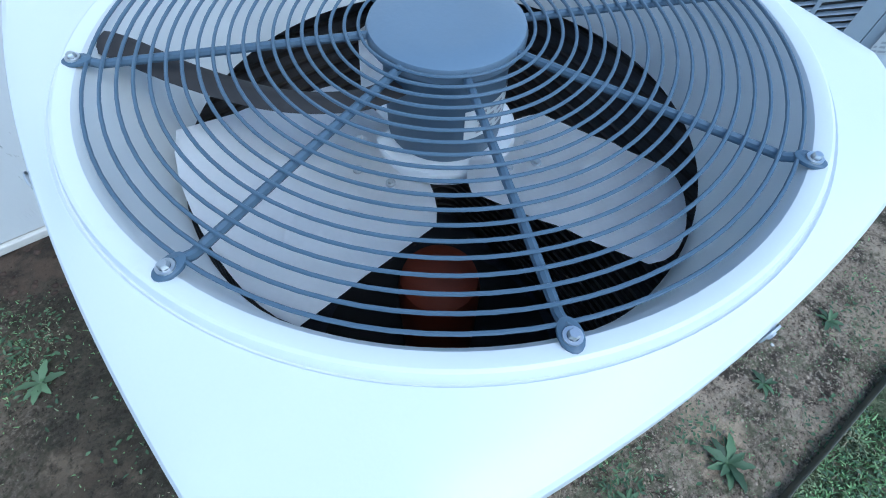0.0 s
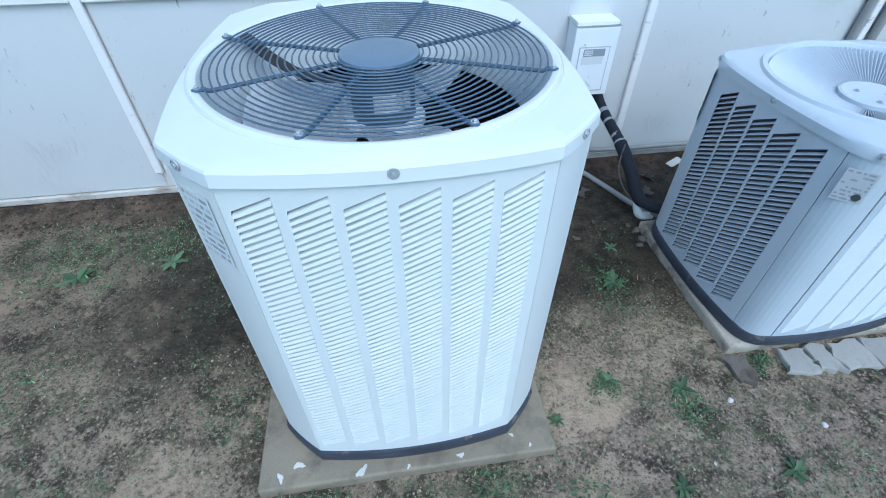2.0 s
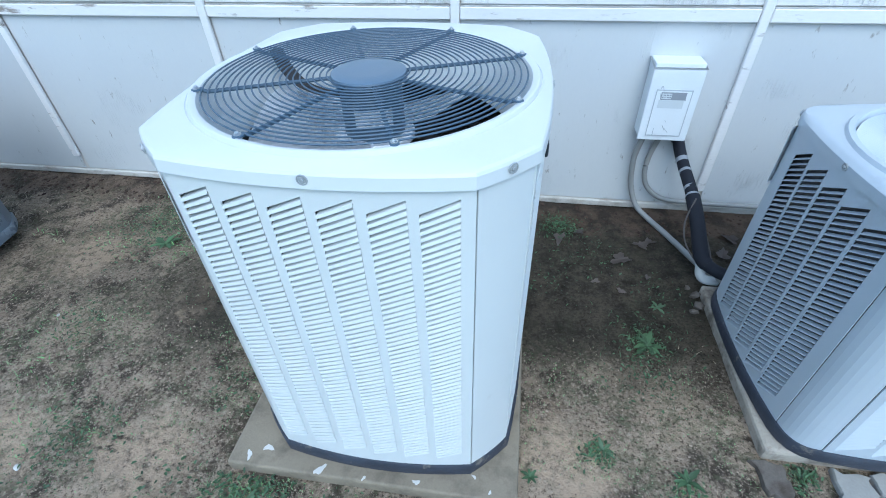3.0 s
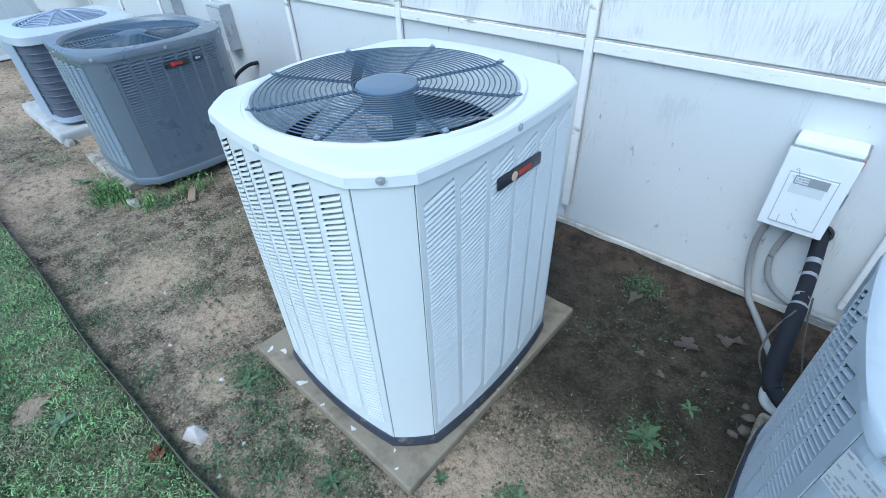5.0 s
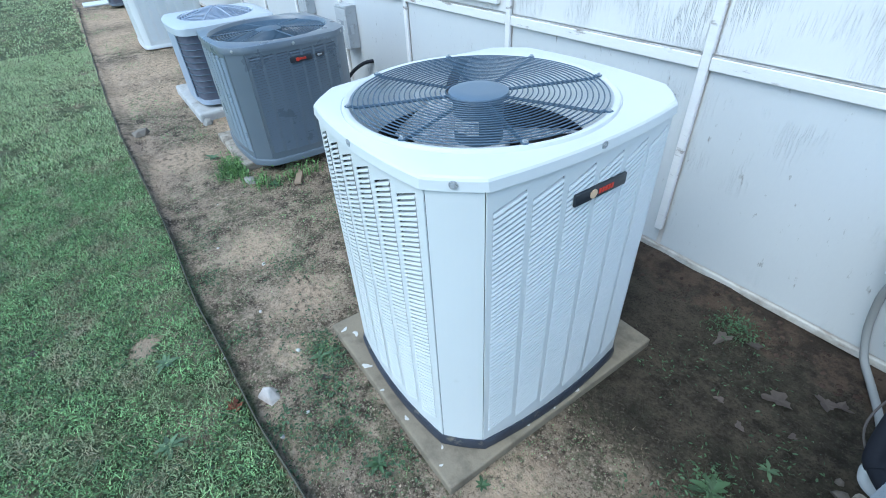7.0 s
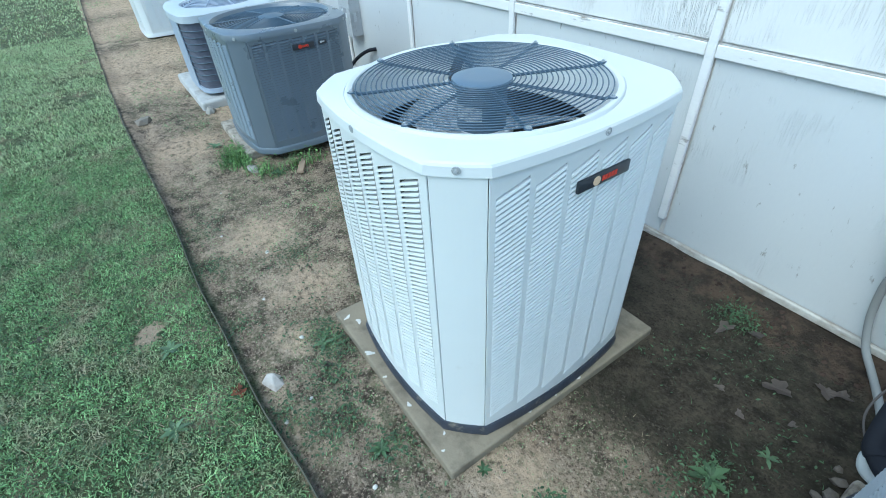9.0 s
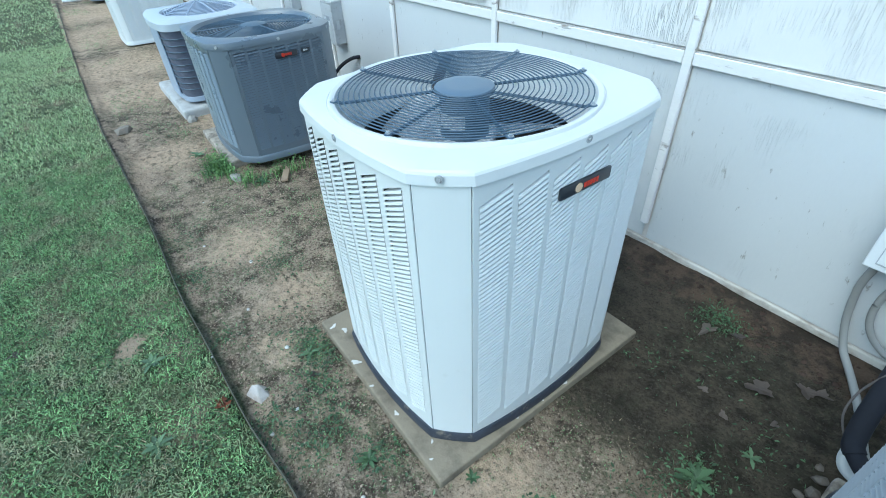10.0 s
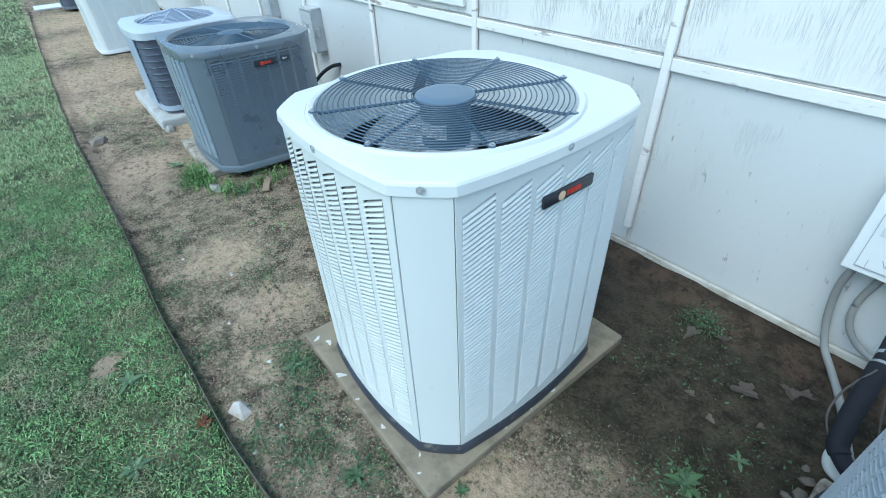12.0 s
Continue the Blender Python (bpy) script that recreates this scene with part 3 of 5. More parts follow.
def bar_label(parent, m, w, h, rows, seed, emblem=False, sheet="paper"):
    """A paper label with unreadable print as plain bars, in the plane given by m (x right, y up, z out)."""
    rng = random.Random(seed)
    bm = boxed(-w / 2, w / 2, -h / 2, h / 2, 0, 0.0008)
    bmesh.ops.transform(bm, matrix=m, verts=bm.verts)
    lab = part("label", bm, M[sheet], parent, "printed paper label")
    bm, bg = bmesh.new(), bmesh.new()
    for i in range(rows):
        y = h / 2 - h * (i + 0.7) / (rows + 0.4)
        x = -w * 0.45
        while x < w * 0.42:
            q = min(rng.uniform(0.05, 0.28) * w, w * 0.46 - x)
            box(bm if rng.random() < 0.6 else bg, x, x + q, y - h * 0.22 / rows, y + h * 0.22 / rows, 0.0009, 0.0012, m)
            x += q + rng.uniform(0.02, 0.10) * w
    if emblem:
        em = Matrix.Translation((w * 0.27, -h * 0.30, 0.0013))
        b2 = lathe([(0, 0.0002), (h * 0.11, 0.0002), (h * 0.11, 0)], 24)
        bmesh.ops.transform(b2, matrix=m @ em, verts=b2.verts)
        part("emblem", b2, M["ink"], lab)
    tagged(part("print", bm, M["ink"] if rows == 3 else M["inkgrey"], lab), kind="stuff")
    tagged(part("fine_print", bg, M["inkpale"], lab), kind="stuff")
    return lab


def on_post(S, k, u, z, cbulge, lean=0.0):
    """Plane on corner post k: x to the right as seen from outside, y up, z out."""
    a, b = Vector(face_point(k, S, dims(S, k)[1], 0, 0)), Vector(face_point((k + 1) % 4, S, -dims(S, k + 1)[1], 0, 0))
    right = (b - a).normalized()
    out = Vector((right.y, -right.x, 0))
    p = a.lerp(b, u) + out * (cbulge * 4 * u * (1 - u) + 0.001) + Vector((0, 0, z))
    m = Matrix((right, (0, 0, 1), out)).transposed().to_4x4()
    m.translation = p
    return m


def lerp_rows(o, c, t, z):
    return [Vector((a.x + (b.x - a.x) * t, a.y + (b.y - a.y) * t, z)) for a, b in zip(o, c)]


def circle_like(o, r, z, cy=0.0):
    """A circle about (0, cy), its points in the directions of the points of o."""
    return [Vector((r * p.x / math.hypot(p.x, p.y - cy), cy + r * (p.y - cy) / math.hypot(p.x, p.y - cy), z)) for p in o]


def cap_bolts(parent, S, z, cbulge, d):
    for k in range(4):
        for p, n in ((Vector(face_point(k, S, 0, d, z)), Vector(face_point(k, (1, 1, 0, 1, 1), 0, 0, 0))), (on_post(S, k, 0.5, z, cbulge).translation, None)):
            if n is None:
                n = Vector((p.x, p.y, 0))
                p = p + n.normalized() * (d - 0.001)
            bm = hexbolt(0.0045, 0.004)
            lathe([(0.0105, 0.0002), (0.0098, 0.002), (0.0085, 0.002), (0.0080, 0.0002)], 20, bm)
            bmesh.ops.transform(bm, matrix=Matrix.Translation(p) @ n.to_track_quat("Z", "Y").to_matrix().to_4x4(), verts=bm.verts)
            part("cap_screw", bm, M["zinc"], parent, "zinc screw in a dimple", True)


def badge(parent, k, S, u, z, w, h, d=0.004, ink="red"):
    m = Matrix.Translation(face_point(k, S, u, d, z)) @ pose(0, 0, 0, 90, 0, 90 * k)
    bm = boxed(-w / 2, w / 2, -h / 2, h / 2, -0.006, 0.004, 0.0045, 2)
    bmesh.ops.transform(bm, matrix=m, verts=bm.verts)
    b = part("badge", bm, M["badge"], parent, "dark oblong badge with red and cream marks", True)
    bm = lathe([(0, 0.0055), (h * 0.36, 0.0055), (h * 0.36, 0.003)], 24)
    bmesh.ops.transform(bm, matrix=m @ Matrix.Translation((-w * 0.16, 0, 0)), verts=bm.verts)
    part("emblem", bm, M["gold"] if k == 1 and w > 0.15 else M[ink], b)
    bm = bmesh.new()
    for i in range(5):
        x = -w * 0.06 + i * w * 0.06
        box(bm, x, x + w * 0.045, -h * 0.2, h * 0.2, 0.004, 0.0052, m)
    part("mark", bm, M[ink], b)


# the white unit
U1 = (0.386, 0.287, 0.027, 0.429, 0.330)
FY = -0.043
CB1 = 0.004
UZ0, UZ1, RING = 0.082, 1.043, 1.095
ac = thing("condenser_unit", (0, -FY, 0), "tall off-white louvered air conditioner condenser on a concrete pad", "air conditioner")
c_front = [(-0.272 + 0.0922 * i, -0.200 + 0.0922 * i) for i in range(6)]
c_side = columns(0.330, 6, 0.016, 0.018)
wide = dict(cols=c_front, pitch=0.0150, rise=0.030, cover=(0.58, 0.80), lift=(0.0190, 0.0130), lip=0.72, singly=False, head=0.019)
dense = dict(cols=c_side, pitch=0.0148, rise=0.034, cover=(0.80, 0.70), lift=(0.0110, 0.0160), lip=0.62, singly=False, head=0.024)
cabinet(ac, U1, UZ0, UZ1, M["paint"], [dict(wide, singly=True), dense, wide, dense], CB1)

bm = bmesh.new()
o0 = outline(U1, 0.0085, UZ1 + 0.003, n=24, nc=8, cbulge=CB1)
o1 = outline(U1, 0.0060, UZ1 + 0.027, n=24, nc=8, cbulge=CB1)
ob = outline(U1, 0.0025, UZ1 + 0.0325, n=24, nc=8, cbulge=CB1)
o2 = outline(U1, -0.0050, UZ1 + 0.0365, n=24, nc=8, cbulge=CB1)
c0 = circle_like(o0, 0.3945, RING - 0.005, FY)
oi = outline(U1, -0.020, UZ1 + 0.007, n=24, nc=8, cbulge=CB1)
loops(bm, [oi, o0, o1, ob, o2, lerp_rows(o2, c0, 0.5, UZ1 + 0.0425), c0]
      + [circle_like(o0, r, RING + z, FY) for r, z in ((0.3930, -0.0072), (0.3915, -0.0074), (0.3900, -0.0020), (0.3880, 0.0014), (0.3850, 0.0026), (0.3800, 0.0022), (0.372, -0.001), (0.366, -0.010), (0.356, -0.045), (0.345, -0.085), (0.337, -0.125), (0.334, -0.150), (0.337, -0.151))])
cap = part("top_cap", bm, M["paint"], ac, "off-white pressed top cap with a round fan opening", True)
cap.data.set_sharp_from_angle(angle=radians(20))
cap_bolts(ac, U1, UZ1 + 0.020, CB1, 0.007)

fan_from = len(scene.collection.objects)
for i in range(19):
    r = 0.0955 + i * 0.01475
    pts = [(r * math.cos(2 * math.pi * k / 96), r * math.sin(2 * math.pi * k / 96), RING + 0.002) for k in range(96)]
    part("guard_ring", tube(pts, 0.0019, 6, closed=True), M["guard"], ac, "grey wire ring" if i == 0 else "", True)
for i in range(8):
    a = radians(-112.5 + 45 * i)
    c, s = math.cos(a), math.sin(a)
    bm = tube([(r * c, r * s, RING - 0.004) for r in (0.075, 0.15, 0.25, 0.335, 0.352)] + [(0.366 * c, 0.366 * s, RING + 0.0025)], 0.0046, 8)
    foot = lathe([(0, 0.0040), (0.0075, 0.0040), (0.009, 0.003), (0.009, 0.0)], 16)
    bmesh.ops.transform(foot, matrix=Matrix.Translation((0.370 * c, 0.370 * s, RING + 0.001)) @ pose(0, 0, 0, 0, 0, math.degrees(a)) @ Matrix.Diagonal((1.5, 1, 1, 1)), verts=foot.verts)
    me = bpy.data.meshes.new("tmp")
    foot.to_mesh(me)
    bm.from_mesh(me)
    part("guard_strut", bm, M["guard"], ac, "", True)
    bm = hexbolt(0.0044, 0.006)
    bmesh.ops.transform(bm, matrix=Matrix.Translation((0.372 * c, 0.372 * s, RING + 0.005)), verts=bm.verts)
    part("guard_bolt", bm, M["steel"], ac, "zinc hex bolt")
part("center_plate", lathe([(0, RING + 0.0085), (0.05, RING + 0.008), (0.078, RING + 0.0065), (0.0865, RING + 0.003), (0.089, RING - 0.003), (0.0885, RING - 0.012), (0.082, RING - 0.013)], 64), M["motor"], ac, "round blue-grey center plate", True)
part("fan_motor", lathe([(0.066, RING + 0.002), (0.068, RING - 0.02), (0.074, RING - 0.025), (0.074, RING - 0.138), (0.070, RING - 0.146), (0.0, RING - 0.146)], 48), M["guard"], ac, "blue-grey fan motor", True)
bm = bmesh.new()
for t0, t1, z0, z1 in ((-108, -38, -0.104, -0.062),):
    n = 14
    vv = [[bm.verts.new((0.0752 * math.cos(radians(t0 + (t1 - t0) * i / n)), 0.0752 * math.sin(radians(t0 + (t1 - t0) * i / n)), RING + z)) for i in range(n + 1)] for z in (z0, z1)]
    for i in range(n):
        bm.faces.new((vv[0][i], vv[0][i + 1], vv[1][i + 1], vv[1][i]))
mlab = part("motor_label", bm, M["paper"], ac, "white motor rating label")
bm = bmesh.new()
for j in range(4):
    for i in range(5):
        a0 = radians(-96 + i * 12 + (j % 2) * 2)
        z = RING - 0.098 + 0.009 * j
        v = [bm.verts.new((0.0757 * math.cos(a0 + q), 0.0757 * math.sin(a0 + q), z + w)) for q, w in ((0, 0), (0.14 - 0.02 * ((i + j) % 3), 0), (0.14 - 0.02 * ((i + j) % 3), 0.004), (0, 0.004))]
        bm.faces.new(v)
tagged(part("print", bm, M["inkgrey"], mlab), kind="stuff")
part("fan_hub", lathe([(0.072, RING - 0.139), (0.094, RING - 0.140), (0.097, RING - 0.144), (0.097, RING - 0.156), (0.0, RING - 0.160)], 32), M["alu"], ac, "bare metal fan hub", True)
for i, ang in enumerate((182, 296, 60)):
    bm = bmesh.new()
    nr, na = 12, 12
    grid = []
    for a in range(na + 1):
        row = []
        for r in range(nr + 1):
            tr, ta = r / nr, 2 * a / na - 1
            root = 0.062 + 0.035 * abs(ta) ** 3
            w = 0.124 - 0.010 * (1 - tr)
            tip = math.sqrt(0.327 ** 2 - (w * ta) ** 2) - 0.010 * abs(ta) ** 6
            rad = root + (tip - root) * tr
            sd = ta * min(w, 1.55 * rad)
            z = RING - 0.138 - 0.40 * sd * (0.65 + 0.35 * tr) - 0.010 * math.cos(ta * 1.5) + (0.0025 if r in (6, 7) else 0)
            row.append(bm.verts.new((rad, sd, z)))
        grid.append(row)
    for a in range(na):
        for r in range(nr):
            bm.faces.new((grid[a][r], grid[a][r + 1], grid[a + 1][r + 1], grid[a + 1][r]))
    bmesh.ops.solidify(bm, geom=bm.faces[:], thickness=0.002)
    bmesh.ops.rotate(bm, verts=bm.verts, matrix=Matrix.Rotation(radians(ang), 3, "Z"))
    b = part("fan_blade", bm, M["alu"], ac, "bare metal fan blade", True)
    for rr, off in ((0.110, -0.035), (0.110, 0.035), (0.135, 0.0)):
        bm = hexbolt(0.004, 0.004)
        bmesh.ops.transform(bm, matrix=pose(0, 0, 0, 0, 0, ang) @ Matrix.Translation((rr, off, RING - 0.146 - 0.29 * off)), verts=bm.verts)
        part("rivet", bm, M["steel"], b)
part("motor_lead", tube([(-0.325, 0.20, RING - 0.012), (-0.30, 0.165, RING - 0.014), (-0.255, 0.105, RING - 0.03), (-0.19, 0.04, RING - 0.045), (-0.12, 0.0, RING - 0.05), (-0.07, -0.01, RING - 0.045)], 0.018, 8, flat=0.3, steps=6), M["sleeve"], ac, "flat brown motor lead sleeve", True)
part("compressor", lathe([(0, 0.56), (0.05, 0.555), (0.082, 0.53), (0.09, 0.49), (0.09, 0.12)], 32), M["rust"], ac, "rusty compressor dome", True)
bm = bmesh.new()
for i in range(30):
    tube(outline(U1, -0.060, 0.14 + 0.030 * i, cbulge=CB1), 0.0045, 5, bm, closed=True)
for ob in (tagged(part("coil_tubing", bm, M["tubes"], ac, "rows of dull coil tubes inside", True), kind="stuff"),):
    ob.location.y = -FY
part("floor_pan", lathe([(0, 0.11), (0.33, 0.11)], 32), M["black"], ac)
for ob in scene.collection.objects[fan_from:]:
    if ob.parent is ac:
        ob.location.y += FY
badge(ac, 1, U1, 0.060 + FY, 0.937, 0.195, 0.036, 0.006)
bar_label(ac, on_post(U1, 3, 0.52, 0.93, CB1), 0.085, 0.16, 9, 3)

pad = part("concrete_pad", boxed(-0.475, 0.432, -0.462, 0.575, -0.05, 0.034, 0.008, 2), M["concrete"])
tagged(pad, "square concrete equipment pad flecked with white paint", "concrete pad")
rng = random.Random(5)
for x, y, s in ((-0.41, -0.43, 0.022), (-0.36, -0.40, 0.026), (-0.17, -0.445, 0.03), (0.13, -0.44, 0.018), (-0.03, -0.45, 0.012), (0.30, -0.40, 0.012), (0.41, -0.10, 0.02), (0.415, 0.02, 0.016), (0.418, 0.14, 0.02), (0.35, -0.44, 0.010)):
    bm = bmesh.new()
    turn, lob = rng.uniform(0, 3.1), rng.uniform(0, 6)
    ring = []
    for k in range(14):
        a = 2 * math.pi * k / 14
        r = s * (0.68 + 0.16 * math.cos(3 * a + lob)) * rng.uniform(0.75, 1.15)
        u, v = r * math.cos(a), 0.5 * r * math.sin(a)
        ring.append(bm.verts.new((x + u * math.cos(turn) - v * math.sin(turn), y + u * math.sin(turn) + v * math.cos(turn), 0.0365)))
    low = [bm.verts.new((v.co.x * 1.0, v.co.y, 0.033)) for v in ring]
    bm.faces.new(ring)
    for k in range(14):
        bm.faces.new((low[k], low[(k + 1) % 14], ring[(k + 1) % 14], ring[k]))
    part("paint_fleck", bm, M["chip"], pad, "fleck of white paint")

# the grey unit with a finned top
U2 = (0.350, 0.255, 0.018, 0.358, 0.268)
CB2 = 0.026
ac2 = thing("condenser_unit", (1.556, 0.166, 0), "grey louvered air conditioner condenser with finned round top", "air conditioner", turn=2.6)
W0, W1 = 0.085, 0.815
open5 = dict(foot=0.012, cols=[(-0.232 + 0.093 * i, -0.150 + 0.093 * i) for i in range(5)], pitch=0.0185, rise=0.047, cover=0.44, lift=0.0100, singly=False)
fine5 = dict(open5, pitch=0.0165, cover=0.56, rise=0.045, lift=0.0075)
cabinet(ac2, U2, W0, W1, M["paint2"], [fine5, open5, fine5, dict(open5, singly=True)], CB2)
bm = bmesh.new()
o0 = outline(U2, 0.006, W1 + 0.001, cbulge=CB2)
o1 = outline(U2, 0.0065, W1 + 0.028, cbulge=CB2)
o2 = outline(U2, -0.002, W1 + 0.038, cbulge=CB2)
c0 = circle_like(o0, 0.347, W1 + 0.046)
loops(bm, [outline(U2, -0.002, W1 + 0.001, cbulge=CB2), o0, o1, o2, lerp_rows(o2, c0, 0.35, W1 + 0.044), c0]
      + [circle_like(o0, r, W1 + z) for r, z in ((0.344, 0.052), (0.342, 0.056), (0.327, 0.056), (0.323, 0.051), (0.322, 0.02), (0.321, -0.04))])
part("top_cap", bm, M["paint2"], ac2, "grey pressed top cap", True)
cap_bolts(ac2, U2, W1 + 0.020, CB2, 0.007)
tmp = bpy.data.meshes.new("top_fin")
bm = bmesh.new()
rows = []
for i in range(7):
    t = i / 6
    r = 0.100 + 0.217 * t
    zt = W1 - 0.006 + 0.050 * t ** 1.3
    lean = 1.5 * 2 * math.pi * r / 140
    rows.append([(r, 0.0, zt), (r, 0.0018, zt), (r, lean + 0.0018, zt - 0.022), (r, lean, zt - 0.022)])
loops(bm, rows)
bm.to_mesh(tmp)
bm.free()
tmp.materials.append(M["paint2"])
for i in range(140):
    f = new("top_fin", tmp)
    f.parent = ac2
    f.rotation_euler = (0, 0, 2 * math.pi * i / 140)
part("hub_plate", lathe([(0, W1 + 0.002), (0.066, W1 + 0.001), (0.080, W1 + 0.004), (0.094, W1 + 0.008), (0.101, W1 + 0.005), (0.103, W1 - 0.02)], 48), M["paint2"], ac2, "pale round hub plate", True)
for i in range(3):
    bm = hexbolt(0.0055, 0.006)
    bmesh.ops.transform(bm, matrix=Matrix.Translation((0.05 * math.cos(2.1 * i), 0.05 * math.sin(2.1 * i), W1 + 0.002)), verts=bm.verts)
    part("hub_nut", bm, M["steel"], ac2)
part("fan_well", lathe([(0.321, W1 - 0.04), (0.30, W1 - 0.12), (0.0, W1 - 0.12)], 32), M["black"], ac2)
bar_label(ac2, on_post(U2, 3, 0.40, 0.735, CB2), 0.072, 0.100, 8, 11, True, "inkpale")
lab = bar_label(ac2, on_post(U2, 2, 0.55, 0.70, CB2), 0.07, 0.20, 8, 14)

pad2 = part("concrete_pad", boxed(1.182, 1.94, -0.196, 0.545, -0.05, 0.037, 0.012, 2), M["padgrey"])
tagged(pad2, "cracked concrete pad under the grey condenser", "concrete pad")


# cracked slab pieces by the second pad
def broken(name, pts, h, label, material, seed, cat="slab"):
    rng = random.Random(seed)
    bm = bmesh.new()
    cx, cy = sum(p[0] for p in pts) / len(pts), sum(p[1] for p in pts) / len(pts)
    ring = []
    for a, b in zip(pts, pts[1:] + pts[:1]):
        for t in (0, 0.33, 0.66):
            j = 0.011
            ring.append((a[0] + (b[0] - a[0]) * t + rng.uniform(-j, j) - cx, a[1] + (b[1] - a[1]) * t + rng.uniform(-j, j) - cy))
    loops(bm, [[Vector((x, y, -0.03)) for x, y in ring], [Vector((x, y, h - 0.006)) for x, y in ring], [Vector((x * 0.95, y * 0.95, h + rng.uniform(-0.001, 0.001))) for x, y in ring]], True)
    ob = part(name, bm, material)
    ob.location = (cx, cy, 0)
    ob.rotation_euler = (rng.uniform(-0.02, 0.02), rng.uniform(-0.02, 0.02), 0)
    return tagged(ob, label, cat, "broken slab pieces")


PALE = "cracked pale slab piece in the soil beside the pad"
broken("slab_piece", [(1.36, -0.315), (1.37, -0.214), (1.47, -0.214), (1.465, -0.27), (1.48, -0.325)], 0.012, PALE, M["slab"], 1)
broken("slab_piece", [(1.486, -0.325), (1.473, -0.27), (1.478, -0.214), (1.56, -0.214), (1.555, -0.28), (1.575, -0.335)], 0.014, PALE, M["slab"], 2)
broken("slab_piece", [(1.581, -0.335), (1.562, -0.28), (1.568, -0.214), (1.70, -0.214), (1.71, -0.33)], 0.012, PALE, M["slab"], 3)
broken("slab_piece", [(1.716, -0.33), (1.706, -0.214), (1.86, -0.214), (1.87, -0.34)], 0.011, PALE, M["slab"], 4)
GREYP = "broken grey concrete fragment half sunk in soil"
broken("slab_piece", [(1.155, -0.30), (1.15, -0.21), (1.235, -0.208), (1.245, -0.28), (1.21, -0.33)], 0.006, GREYP, M["darkstone"], 5)

# the slate unit
U3 = (0.435, 0.335, 0.027, 0.412, 0.312)
ac3 = thing("condenser_unit", (-2.600, 0.185, 0), "dark slate louvered air conditioner condenser with black fan", "air conditioner")
V0, V1 = 0.10, 0.815
seven = dict(cols=columns(0.312, 7, 0.018, 0.016), pitch=0.0165, rise=0.004, cover=0.72, lift=0.008, singly=False)
cabinet(ac3, U3, V0, V1, M["paint3"], [dict(seven, cols=columns(0.335, 7, 0.020, 0.016), cover=0.8), seven, dict(seven, cols=columns(0.335, 7, 0.020, 0.016)), seven], 0.006, base=M["paint3"])
bm = bmesh.new()
o0 = outline(U3, 0.006, V1 + 0.001, cbulge=0.006)
o1 = outline(U3, 0.007, V1 + 0.034, cbulge=0.006)
o2 = outline(U3, 0.003, V1 + 0.041, cbulge=0.006)
c0 = circle_like(o0, 0.412, V1 + 0.046)
loops(bm, [outline(U3, -0.002, V1 + 0.001, cbulge=0.006), o0, o1, o2, lerp_rows(o2, c0, 0.4, V1 + 0.046), c0] + [circle_like(o0, r, V1 + z) for r, z in ((0.408, 0.046), (0.400, 0.034), (0.375, -0.02), (0.33, -0.08))])
part("top_cap", bm, M["paint3"], ac3, "dark slate top cap", True)
cap_bolts(ac3, U3, V1 + 0.02, 0.006, 0.007)
for i in range(15):
    r = 0.098 + i * 0.0208
    pts = [(r * math.cos(2 * math.pi * k / 64), r * math.sin(2 * math.pi * k / 64), V1 + 0.045 - 0.02 * (r / 0.36)) for k in range(64)]
    part("guard_ring", tube(pts, 0.003, 5, closed=True), M["guard"], ac3, "", True)
for i in range(6):
    a = radians(60 * i + 10)
    part("guard_strut", tube([(0.08 * math.cos(a), 0.08 * math.sin(a), V1 + 0.04), (0.402 * math.cos(a), 0.402 * math.sin(a), V1 + 0.025)], 0.005, 6), M["guard"], ac3)
part("center_plate", lathe([(0, V1 + 0.046), (0.07, V1 + 0.045), (0.09, V1 + 0.040), (0.092, V1 + 0.02)], 40), M["guard"], ac3, "round dark center plate", True)
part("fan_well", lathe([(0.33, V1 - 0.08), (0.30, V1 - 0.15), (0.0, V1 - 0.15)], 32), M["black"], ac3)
badge(ac3, 1, U3, 0.03, 0.735, 0.15, 0.036, 0.006)
badge(ac3, 1, U3, 0.165, 0.737, 0.06, 0.022, 0.006, "inkpale")
pad3 = part("concrete_pad", boxed(-3.10, -2.34, -0.31, 0.60, -0.05, 0.05, 0.012, 2), M["padgrey"])
tagged(pad3, "pale concrete pad under the slate condenser", "concrete pad")


